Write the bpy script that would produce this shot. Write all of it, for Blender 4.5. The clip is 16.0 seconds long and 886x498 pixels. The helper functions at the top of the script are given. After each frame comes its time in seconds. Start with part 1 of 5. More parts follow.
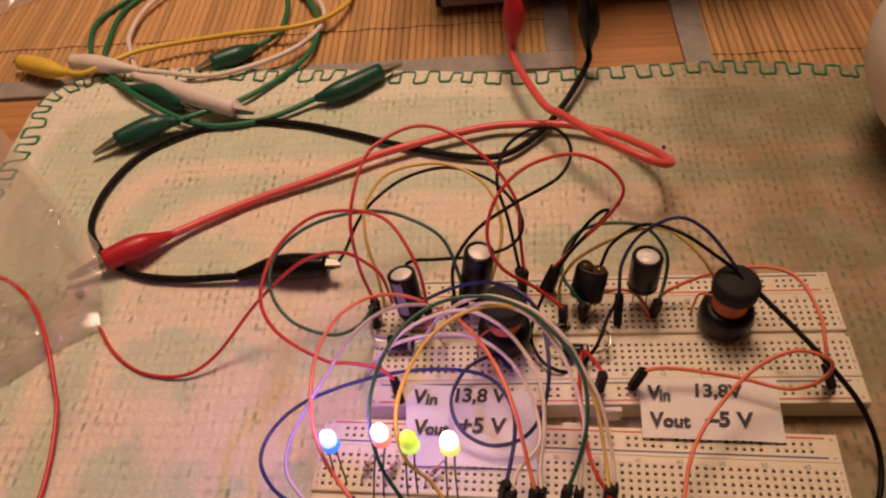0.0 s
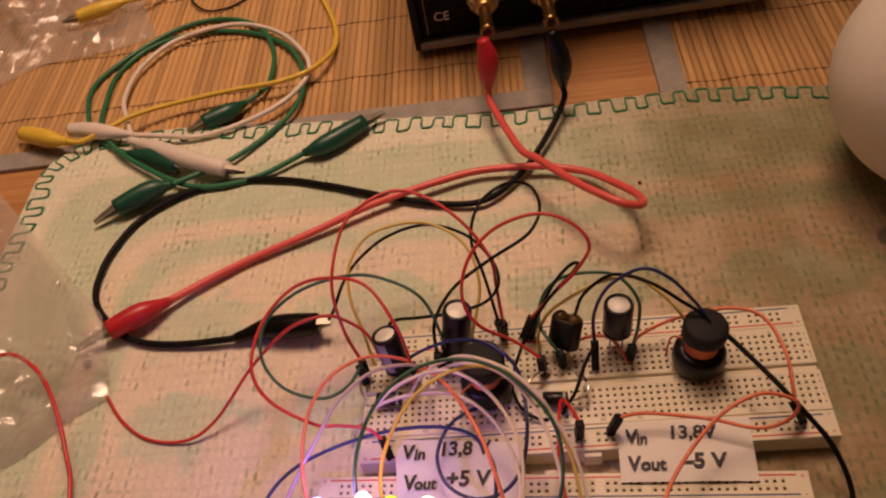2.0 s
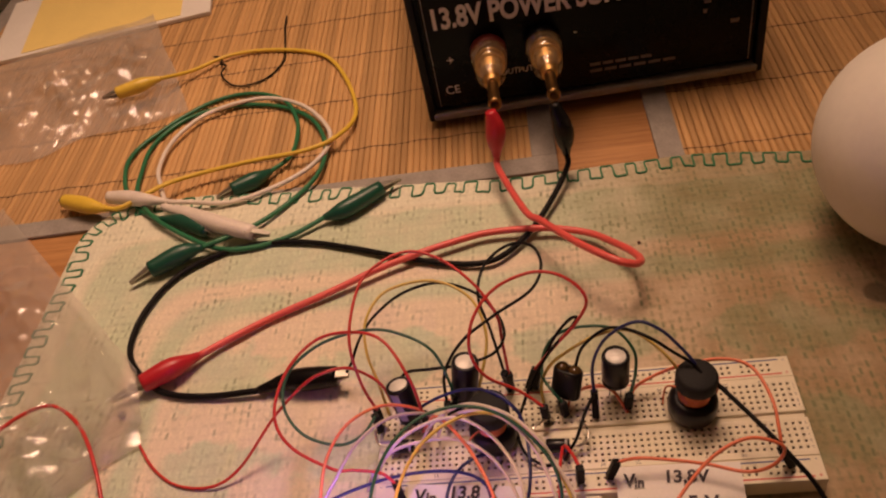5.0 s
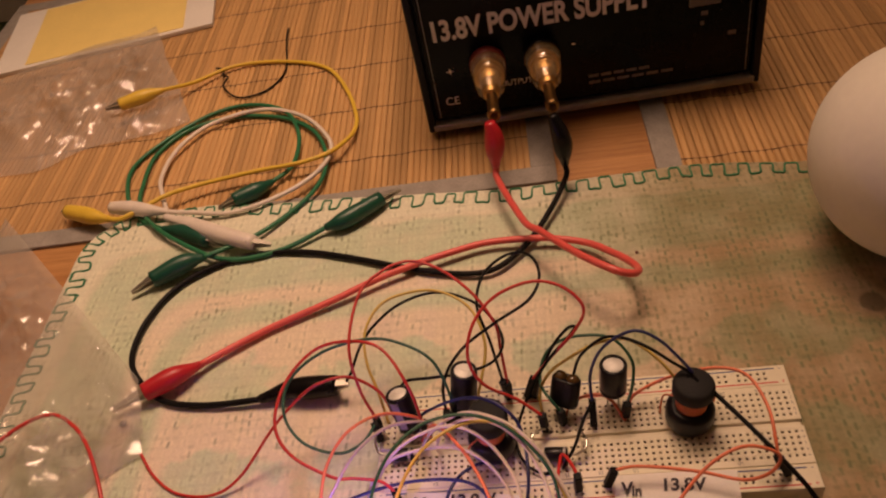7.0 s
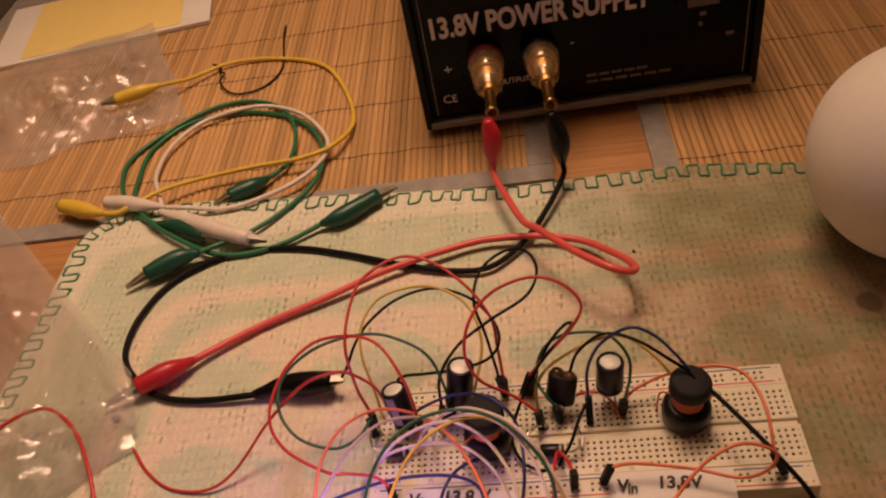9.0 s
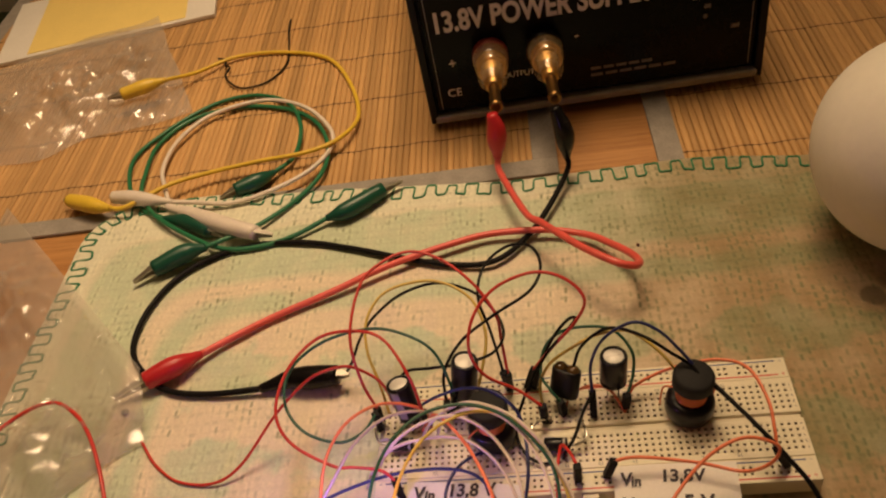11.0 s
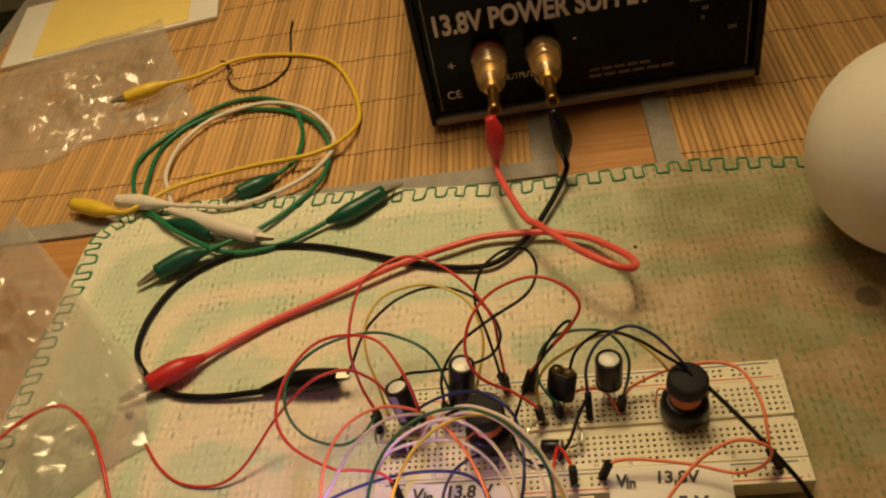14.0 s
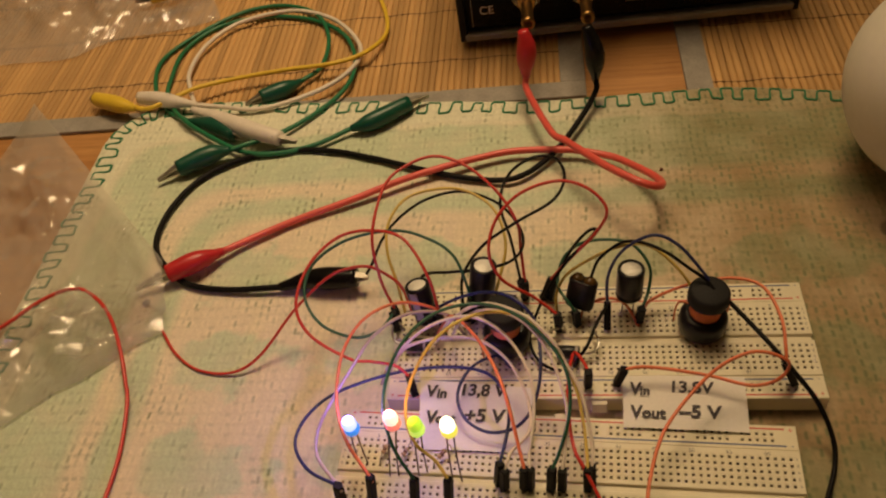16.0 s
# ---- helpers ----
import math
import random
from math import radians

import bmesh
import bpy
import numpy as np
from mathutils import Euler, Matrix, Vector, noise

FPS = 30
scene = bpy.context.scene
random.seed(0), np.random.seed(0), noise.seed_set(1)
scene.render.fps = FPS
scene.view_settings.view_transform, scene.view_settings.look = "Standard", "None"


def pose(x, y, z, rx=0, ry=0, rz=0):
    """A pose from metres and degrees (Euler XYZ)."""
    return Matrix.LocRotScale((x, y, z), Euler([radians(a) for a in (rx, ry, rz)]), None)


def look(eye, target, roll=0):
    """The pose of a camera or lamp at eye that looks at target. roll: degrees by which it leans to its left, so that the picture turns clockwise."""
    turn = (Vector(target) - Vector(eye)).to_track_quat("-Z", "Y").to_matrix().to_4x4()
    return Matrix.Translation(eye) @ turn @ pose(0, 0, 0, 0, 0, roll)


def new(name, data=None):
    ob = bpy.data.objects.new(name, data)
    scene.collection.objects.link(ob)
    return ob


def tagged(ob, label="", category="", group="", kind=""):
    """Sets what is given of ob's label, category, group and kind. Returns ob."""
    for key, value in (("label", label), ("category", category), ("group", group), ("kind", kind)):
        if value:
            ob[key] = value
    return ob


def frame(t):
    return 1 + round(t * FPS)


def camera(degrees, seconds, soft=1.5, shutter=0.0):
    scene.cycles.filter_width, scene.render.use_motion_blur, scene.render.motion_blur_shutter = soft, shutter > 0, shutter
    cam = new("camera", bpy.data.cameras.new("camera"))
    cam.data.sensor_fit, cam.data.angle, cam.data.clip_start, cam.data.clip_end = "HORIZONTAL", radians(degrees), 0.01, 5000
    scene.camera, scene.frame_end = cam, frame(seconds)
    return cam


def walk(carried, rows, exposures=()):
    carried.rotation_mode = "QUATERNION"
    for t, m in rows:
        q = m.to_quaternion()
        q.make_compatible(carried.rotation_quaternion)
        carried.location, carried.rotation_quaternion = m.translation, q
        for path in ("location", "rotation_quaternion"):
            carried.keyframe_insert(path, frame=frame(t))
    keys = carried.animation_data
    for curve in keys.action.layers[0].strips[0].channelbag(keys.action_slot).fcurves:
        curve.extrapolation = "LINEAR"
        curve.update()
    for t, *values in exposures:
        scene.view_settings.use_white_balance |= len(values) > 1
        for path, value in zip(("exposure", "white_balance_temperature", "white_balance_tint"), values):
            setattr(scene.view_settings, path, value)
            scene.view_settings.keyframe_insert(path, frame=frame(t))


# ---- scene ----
cam = camera(56.43, 16.0, soft=2.2)
PATH = [
    (0, (-0.03624, -0.16981, 0.25137), (-0.07067, 0.09315, -0.04807), -6.99),
    (0.5, (-0.02911, -0.17248, 0.26180), (-0.06635, 0.09847, -0.03008), -7.99),
    (1, (-0.02781, -0.17628, 0.26520), (-0.06379, 0.10206, -0.01981), -7.85),
    (1.5, (-0.01631, -0.16726, 0.27837), (-0.05665, 0.10910, -0.00799), -11.48),
    (2, (-0.01700, -0.16057, 0.27389), (-0.06340, 0.10059, -0.02552), -12.67),
    (2.5, (-0.01680, -0.16612, 0.27677), (-0.06321, 0.10117, -0.01717), -12.16),
    (3, (-0.01485, -0.16845, 0.27593), (-0.06548, 0.09889, -0.01727), -12.53),
    (3.5, (-0.01354, -0.17331, 0.28410), (-0.06831, 0.09648, -0.00610), -13.27),
    (4, (-0.01027, -0.17938, 0.28943), (-0.06660, 0.09787, 0.00666), -13.54),
    (6.3, (-0.00828, -0.17740, 0.29099), (-0.06050, 0.10779, 0.01542), -13.49),
    (6.5, (-0.00753, -0.17871, 0.29188), (-0.06200, 0.10689, 0.01716), -13.72),
    (7, (-0.00783, -0.18093, 0.29218), (-0.06203, 0.10546, 0.01824), -13.48),
    (7.5, (-0.00582, -0.18130, 0.29387), (-0.05997, 0.10739, 0.02234), -13.62),
    (8, (-0.00709, -0.18203, 0.29300), (-0.06043, 0.10689, 0.02156), -13.39),
    (8.5, (-0.00814, -0.18082, 0.29223), (-0.05965, 0.10730, 0.01958), -12.99),
    (9, (-0.00975, -0.18236, 0.28920), (-0.06075, 0.10535, 0.01604), -12.47),
    (11.5, (-0.00681, -0.18199, 0.29319), (-0.06280, 0.10188, 0.01700), -13.48),
    (12, (-0.00453, -0.18059, 0.29464), (-0.06004, 0.10552, 0.02067), -13.72),
    (12.5, (-0.00451, -0.17955, 0.29523), (-0.05950, 0.10491, 0.01945), -13.74),
    (13, (-0.00183, -0.17901, 0.29934), (-0.05875, 0.10534, 0.02384), -14.56),
    (13.5, (-0.00065, -0.17946, 0.30003), (-0.05783, 0.10570, 0.02541), -14.63),
    (14, (-0.00315, -0.18185, 0.29691), (-0.06176, 0.10021, 0.01941), -14.13),
    (14.5, (-0.00545, -0.18360, 0.29292), (-0.06348, 0.09506, 0.01188), -13.24),
    (15, (-0.00902, -0.18574, 0.28840), (-0.06680, 0.08905, 0.00352), -12.30),
    (15.5, (-0.01258, -0.19512, 0.28510), (-0.07259, 0.07525, -0.00352), -11.63),
    (16, (-0.01336, -0.19650, 0.28321), (-0.07535, 0.06863, -0.00981), -11.48),
]
EXPOSURES = [(0, -0.06, 6300, 38), (0.5, -0.14, 6400, 38), (1.5, -0.2, 6500, 38), (3.4, -0.17, 6600, 43), (4.1, -0.04, 6620, 42), (7, -0.15, 6750, 38), (9.2, -0.12, 6750, 38), (11.3, 0.06, 6800, 11), (12.3, -0.04, 6820, 6), (13.2, -0.02, 6840, 1), (14, 0.03, 6850, -2), (15, -0.05, 6800, 3), (16, -0.25, 6850, 7)]
walk(cam, [(t, look(eye, target, roll)) for t, eye, target, roll in PATH], EXPOSURES)

# ---- light ----
world = bpy.data.worlds.new("world")
scene.world = world
world.use_nodes = True
world.node_tree.nodes["Background"].inputs[0].default_value = (1.0, 0.78, 0.5, 1)
world.node_tree.nodes["Background"].inputs[1].default_value = 0.02


def lamp(name, kind, place, watts, colour, size):
    data = bpy.data.lights.new(name, kind)
    data.energy, data.color = watts, colour
    data.shadow_soft_size = size
    ob = new(name, data)
    ob.matrix_basis = pose(*place)
    return ob


WARM = (1.0, 0.72, 0.42)
# unseen main lamp, placed by the cast shadows; cone added to dim the right
main_spot = lamp("main_lamp", "SPOT", (0.0, 0.38, 0.95), 30.0, WARM, 0.17)
main_spot.matrix_basis = look((0.0, 0.38, 0.95), (-0.23, 0.12, 0.0))
main_spot.data.spot_size, main_spot.data.spot_blend = radians(68), 1.0
# added fill with no known source, to lift the shadows
lamp("fill_lamp", "POINT", (-0.45, 0.30, 1.55), 10.5, WARM, 0.14)


# ---- materials ----
def material(name, base, rough=0.6, metal=0.0, vary=0.12, scale=60.0, bump=0.0, bump_scale=None, second=None, coat=0.0, ior=1.5, trans=0.0, spread=0.0, spec=0.5):
    """Base colour with a coarse and a fine noise, and a fine relief; sizes by object coordinates in metres."""
    m = bpy.data.materials.new(name)
    m.use_nodes = True
    nt = m.node_tree
    b = nt.nodes["Principled BSDF"]
    b.inputs["Roughness"].default_value = rough
    b.inputs["Metallic"].default_value = metal
    b.inputs["IOR"].default_value = ior
    b.inputs["Coat Weight"].default_value = coat
    b.inputs["Specular IOR Level"].default_value = spec
    b.inputs["Transmission Weight"].default_value = trans
    tc = nt.nodes.new("ShaderNodeTexCoord")
    n1 = nt.nodes.new("ShaderNodeTexNoise")
    n1.inputs["Scale"].default_value = scale
    n1.inputs["Detail"].default_value = 5
    n2 = nt.nodes.new("ShaderNodeTexNoise")
    n2.inputs["Scale"].default_value = scale * 9
    n2.inputs["Detail"].default_value = 3
    for n in (n1, n2):
        nt.links.new(tc.outputs["Object"], n.inputs["Vector"])
    add = nt.nodes.new("ShaderNodeMath")
    add.operation = "ADD"
    nt.links.new(n1.outputs["Fac"], add.inputs[0])
    nt.links.new(n2.outputs["Fac"], add.inputs[1])
    ramp = nt.nodes.new("ShaderNodeMapRange")
    ramp.inputs["From Min"].default_value, ramp.inputs["From Max"].default_value = 0.6, 1.4
    ramp.inputs["To Min"].default_value, ramp.inputs["To Max"].default_value = 0.0, 1.0
    nt.links.new(add.outputs[0], ramp.inputs["Value"])
    mix = nt.nodes.new("ShaderNodeMix")
    mix.data_type = "RGBA"
    lo = second or tuple(c * (1 - vary) for c in base)
    hi = base if second else tuple(min(1, c * (1 + vary)) for c in base)
    mix.inputs["A"].default_value = (*lo, 1)
    mix.inputs["B"].default_value = (*hi, 1)
    nt.links.new(ramp.outputs[0], mix.inputs["Factor"])
    out = mix.outputs["Result"]
    if spread:
        info = nt.nodes.new("ShaderNodeObjectInfo")
        hs = nt.nodes.new("ShaderNodeHueSaturation")
        mr = nt.nodes.new("ShaderNodeMapRange")
        mr.inputs["To Min"].default_value, mr.inputs["To Max"].default_value = 1 - spread, 1 + spread
        nt.links.new(info.outputs["Random"], mr.inputs["Value"])
        nt.links.new(mr.outputs[0], hs.inputs["Value"])
        nt.links.new(out, hs.inputs["Color"])
        out = hs.outputs["Color"]
    nt.links.new(out, b.inputs["Base Color"])
    rr = nt.nodes.new("ShaderNodeMapRange")
    rr.inputs["To Min"].default_value, rr.inputs["To Max"].default_value = max(0.02, rough - 0.08), min(1, rough + 0.1)
    nt.links.new(n1.outputs["Fac"], rr.inputs["Value"])
    nt.links.new(rr.outputs[0], b.inputs["Roughness"])
    if bump:
        bp = nt.nodes.new("ShaderNodeBump")
        bp.inputs["Strength"].default_value = 1.0
        bp.inputs["Distance"].default_value = bump
        n3 = nt.nodes.new("ShaderNodeTexNoise")
        n3.inputs["Scale"].default_value = bump_scale or scale * 6
        n3.inputs["Detail"].default_value = 4
        nt.links.new(tc.outputs["Object"], n3.inputs["Vector"])
        nt.links.new(n3.outputs["Fac"], bp.inputs["Height"])
        nt.links.new(bp.outputs[0], b.inputs["Normal"])
    return m


def stretch(m, sx, sy, sz):
    """Stretches all of a material's noises along an axis, for grain."""
    nt = m.node_tree
    tc = next(n for n in nt.nodes if n.type == "TEX_COORD")
    mp = nt.nodes.new("ShaderNodeMapping")
    mp.inputs["Scale"].default_value = (sx, sy, sz)
    for link in list(nt.links):
        if link.from_node == tc:
            to = link.to_socket
            nt.links.remove(link)
            nt.links.new(mp.outputs[0], to)
    nt.links.new(tc.outputs["Object"], mp.inputs["Vector"])
    return m


TABLE_WOOD = stretch(material("table_wood", (0.58, 0.30, 0.11), 0.42, vary=0.3, scale=40, second=(0.30, 0.12, 0.035), bump=0.0002, coat=0.1), 0.22, 9.0, 1)
BAMBOO = stretch(material("bamboo", (0.58, 0.35, 0.145), 0.55, second=(0.45, 0.25, 0.095), scale=90, bump=0.00015, spread=0.19), 1.6, 0.12, 1)
GREY_TAPE = material("grey_cloth_tape", (0.30, 0.27, 0.24), 0.85, vary=0.25, scale=120, bump=0.0003, bump_scale=1400)
DARK_THREAD = material("brown_thread", (0.16, 0.09, 0.05), 0.9, vary=0.3, scale=300)
STITCH = material("green_thread", (0.03, 0.20, 0.10), 0.85, vary=0.3, scale=500, bump=0.0002, bump_scale=2500)
ABS_WHITE = material("ivory_plastic", (0.75, 0.68, 0.51), 0.45, vary=0.05, scale=60, bump=0.00004, bump_scale=900)
# inside of the board's pits: their shade is put into a darker plastic colour
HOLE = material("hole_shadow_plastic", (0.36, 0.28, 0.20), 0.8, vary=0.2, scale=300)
RED_LINE = material("red_print", (0.62, 0.07, 0.05), 0.5, vary=0.2, scale=300)
BLUE_LINE = material("blue_print", (0.05, 0.08, 0.22), 0.5, vary=0.2, scale=300)
PRINT_GREY = material("grey_print", (0.16, 0.14, 0.12), 0.6, vary=0.2, scale=300)
PAPER = material("paper", (0.80, 0.76, 0.72), 0.85, vary=0.05, scale=80, bump=0.0001, bump_scale=500)
INK = material("marker_ink", (0.03, 0.02, 0.03), 0.6, vary=0.3, scale=300)
BLACK_RUBBER = material("black_rubber", (0.006, 0.005, 0.005), 0.24, vary=0.25, scale=200, spec=0.22)
BLACK_WIRE = material("black_wire_insulation", (0.008, 0.007, 0.007), 0.45, vary=0.25, scale=200, spec=0.12)
PLUG_BLACK = material("black_plug_plastic", (0.008, 0.007, 0.007), 0.5, vary=0.25, scale=200, spec=0.1)
BLACK_CASE = material("black_painted_case", (0.006, 0.005, 0.005), 0.4, vary=0.3, scale=40, bump=0.00004, bump_scale=900, spec=0.18)
PANEL = material("black_gloss_panel", (0.0035, 0.003, 0.003), 0.18, vary=0.2, scale=40, spec=0.10)
FERRITE = material("ferrite", (0.014, 0.013, 0.013), 0.7, vary=0.3, scale=200, bump=0.0002, bump_scale=900, spec=0.3)
SHRINK = material("heat_shrink_gloss", (0.008, 0.007, 0.008), 0.3, vary=0.3, scale=120, bump=0.0002, bump_scale=250, spec=0.3)
COPPER = material("copper_winding", (0.72, 0.22, 0.10), 0.4, metal=0.6, vary=0.2, scale=300, bump=0.0003, bump_scale=1200)
CAP_SLEEVE = material("capacitor_sleeve", (0.009, 0.008, 0.010), 0.3, vary=0.25, scale=200, spec=0.3)
CAP_STRIPE = material("pale_stripe", (0.30, 0.28, 0.26), 0.4, vary=0.1, scale=200)
ALU = material("matt_aluminium", (0.86, 0.83, 0.78), 0.55, metal=0.25, vary=0.06, scale=200, bump=0.00005, bump_scale=900)
BRIGHT_LEAD = material("bright_tinned_wire", (0.80, 0.76, 0.68), 0.28, metal=1.0, vary=0.12, scale=300)
STEEL = material("tinned_steel", (0.46, 0.42, 0.36), 0.45, metal=1.0, vary=0.15, scale=300)
GOLD = material("gold_plate", (0.56, 0.33, 0.11), 0.4, metal=1.0, vary=0.15, scale=300)
BRASS = material("dull_brass", (0.30, 0.17, 0.06), 0.36, metal=1.0, vary=0.2, scale=300)
LETTER = material("pale_print", (0.70, 0.62, 0.54), 0.5, vary=0.1, scale=200)
BEZEL = material("grey_bezel", (0.25, 0.22, 0.18), 0.4, metal=0.3, vary=0.2, scale=80)
GLOBE_WHITE = material("matt_white_globe", (0.84, 0.79, 0.69), 0.55, vary=0.04, scale=25, bump=0.00008, bump_scale=400)
WALL_PAINT = material("wall_paint", (0.72, 0.64, 0.52), 0.9, vary=0.06, scale=4, bump=0.0006, bump_scale=80)
CEILING_PAINT = material("ceiling_paint", (0.8, 0.76, 0.7), 0.9, vary=0.04, scale=4)
FLOOR_DARK = material("dark_floor", (0.06, 0.085, 0.03), 0.7, vary=0.3, scale=12, bump=0.001, bump_scale=150)
YELLOW_PAPER = material("yellow_paper", (0.86, 0.66, 0.22), 0.8, vary=0.05, scale=60, bump=0.00008, bump_scale=400)
CARD_WHITE = material("white_card", (0.78, 0.74, 0.68), 0.7, vary=0.06, scale=60)
BEIGE_RESISTOR = material("resistor_body", (0.50, 0.33, 0.18), 0.45, vary=0.1, scale=300)
BROWN_BAND = material("brown_band", (0.12, 0.03, 0.015), 0.5, vary=0.1, scale=300)


def plastic(name, colour, rough=0.35):
    return material(name, colour, rough, vary=0.12, scale=150, bump=0.00005, bump_scale=700)


RED_PVC = plastic("red_cable_pvc", (0.74, 0.105, 0.085))
RED_CLIP = plastic("red_clip_pvc", (0.50, 0.02, 0.025))
GREEN_PVC = plastic("green_cable_pvc", (0.015, 0.16, 0.07))
GREEN_CLIP = plastic("green_clip_pvc", (0.006, 0.075, 0.045))
WHITE_PVC = plastic("white_cable_pvc", (0.74, 0.66, 0.58))
YELLOW_PVC = plastic("yellow_cable_pvc", (0.74, 0.50, 0.05))
WIRE_RED = plastic("red_wire", (0.58, 0.035, 0.025))
WIRE_ORANGE = plastic("orange_red_wire", (0.80, 0.20, 0.09))
WIRE_YELLOW = plastic("yellow_wire", (0.66, 0.48, 0.11))
WIRE_GREEN = plastic("green_wire", (0.012, 0.085, 0.045))
WIRE_BLUE = plastic("blue_wire", (0.016, 0.022, 0.11))
WIRE_WHITE = plastic("white_wire", (0.74, 0.64, 0.56))
WIRE_GREY = plastic("grey_wire", (0.48, 0.38, 0.35))


def clear_film(name, haze, rough, milk=(0.75, 0.70, 0.64), wrinkle=0.0035, gloss=0.10):
    """Crumpled clear film: mostly see-through, with a glossy skin and a little milky haze."""
    m = bpy.data.materials.new(name)
    m.use_nodes = True
    nt = m.node_tree
    nt.nodes.remove(nt.nodes["Principled BSDF"])
    out = nt.nodes["Material Output"]
    tr = nt.nodes.new("ShaderNodeBsdfTransparent")
    tr.inputs[0].default_value = (0.97, 0.96, 0.94, 1)
    df = nt.nodes.new("ShaderNodeBsdfDiffuse")
    df.inputs[0].default_value = (*milk, 1)
    gl = nt.nodes.new("ShaderNodeBsdfGlossy")
    gl.inputs["Roughness"].default_value = rough
    gl.inputs[0].default_value = (1, 1, 1, 1)
    fr = nt.nodes.new("ShaderNodeFresnel")
    fr.inputs["IOR"].default_value = 1.5
    tc = nt.nodes.new("ShaderNodeTexCoord")
    nz = nt.nodes.new("ShaderNodeTexNoise")
    nz.inputs["Scale"].default_value = 130
    nz.inputs["Detail"].default_value = 6
    nz.inputs["Distortion"].default_value = 1.2
    nt.links.new(tc.outputs["Object"], nz.inputs["Vector"])
    bp = nt.nodes.new("ShaderNodeBump")
    bp.inputs["Distance"].default_value = wrinkle
    nt.links.new(nz.outputs["Fac"], bp.inputs["Height"])
    nt.links.new(bp.outputs[0], gl.inputs["Normal"])
    nt.links.new(bp.outputs[0], fr.inputs["Normal"])
    m1 = nt.nodes.new("ShaderNodeMixShader")
    m1.inputs[0].default_value = haze
    nt.links.new(tr.outputs[0], m1.inputs[1])
    nt.links.new(df.outputs[0], m1.inputs[2])
    m2 = nt.nodes.new("ShaderNodeMixShader")
    cap = nt.nodes.new("ShaderNodeMath")
    cap.operation = "MINIMUM"
    cap.inputs[1].default_value = gloss
    nt.links.new(fr.outputs[0], cap.inputs[0])
    nt.links.new(cap.outputs[0], m2.inputs[0])
    nt.links.new(m1.outputs[0], m2.inputs[1])
    nt.links.new(gl.outputs[0], m2.inputs[2])
    nt.links.new(m2.outputs[0], out.inputs["Surface"])
    return m


FILM = clear_film("clear_plastic_film", 0.145, 0.04, (0.88, 0.83, 0.76), 0.0002, 0.24)


CLEAR_CAP = clear_film("clear_amber_cap", 0.12, 0.10, (0.72, 0.50, 0.24), 0.0, 0.2)
AMBER_TOP = plastic("dark_amber_gloss", (0.10, 0.055, 0.018), 0.16)
RED_RING = plastic("dark_red_ring", (0.16, 0.018, 0.010), 0.45)


def glow(name, colour, strength):
    m = bpy.data.materials.new(name)
    m.use_nodes = True
    b = m.node_tree.nodes["Principled BSDF"]
    b.inputs["Base Color"].default_value = (*colour, 1)
    b.inputs["Roughness"].default_value = 0.2
    b.inputs["Emission Color"].default_value = (*colour, 1)
    b.inputs["Emission Strength"].default_value = strength
    return m


# ---- mesh helpers ----
def link_mesh(name, verts, faces, mat, parent=None, label="", smooth=False, mats=None, index=None):
    me = bpy.data.meshes.new(name)
    me.from_pydata(verts, [], faces)
    for m in mats or [mat]:
        me.materials.append(m)
    if index is not None:
        me.polygons.foreach_set("material_index", index)
    if smooth:
        me.polygons.foreach_set("use_smooth", [True] * len(me.polygons))
    me.update()
    ob = new(name, me)
    ob.parent = parent
    return tagged(ob, label)


def part(name, bm, mat, parent=None, label="", smooth=False):
    bmesh.ops.recalc_face_normals(bm, faces=bm.faces)
    me = bpy.data.meshes.new(name)
    bm.to_mesh(me)
    bm.free()
    me.materials.append(mat)
    if smooth:
        me.polygons.foreach_set("use_smooth", [True] * len(me.polygons))
    ob = new(name, me)
    ob.parent = parent
    return tagged(ob, label)


def box(x0, y0, z0, x1, y1, z1, bevel=0.0, segments=2, bm=None):
    """A box between two corners with rounded edges, added to bm."""
    bm = bm or bmesh.new()
    made = bmesh.ops.create_cube(bm, size=1)["verts"]
    bmesh.ops.scale(bm, vec=(x1 - x0, y1 - y0, z1 - z0), verts=made)
    bmesh.ops.translate(bm, vec=((x0 + x1) / 2, (y0 + y1) / 2, (z0 + z1) / 2), verts=made)
    if bevel:
        edges = list({e for v in made for e in v.link_edges})
        bmesh.ops.bevel(bm, geom=edges, offset=bevel, segments=segments, affect="EDGES", profile=0.5)
    return bm


def lathe(profile, segments=32, m=Matrix(), bm=None):
    """A solid of revolution about z from (radius, height) pairs, laid by m."""
    bm = bm or bmesh.new()
    rings = []
    for r, z in profile:
        if r < 1e-6:
            rings.append([bm.verts.new(m @ Vector((0, 0, z)))])
        else:
            rings.append([bm.verts.new(m @ Vector((r * math.cos(a), r * math.sin(a), z))) for a in (2 * math.pi * i / segments for i in range(segments))])
    for a, b in zip(rings, rings[1:]):
        for i in range(segments):
            j = (i + 1) % segments
            if len(a) == 1 and len(b) == 1:
                continue
            if len(a) == 1:
                bm.faces.new((a[0], b[i], b[j]))
            elif len(b) == 1:
                bm.faces.new((a[i], a[j], b[0]))
            else:
                bm.faces.new((a[i], a[j], b[j], b[i]))
    return bm


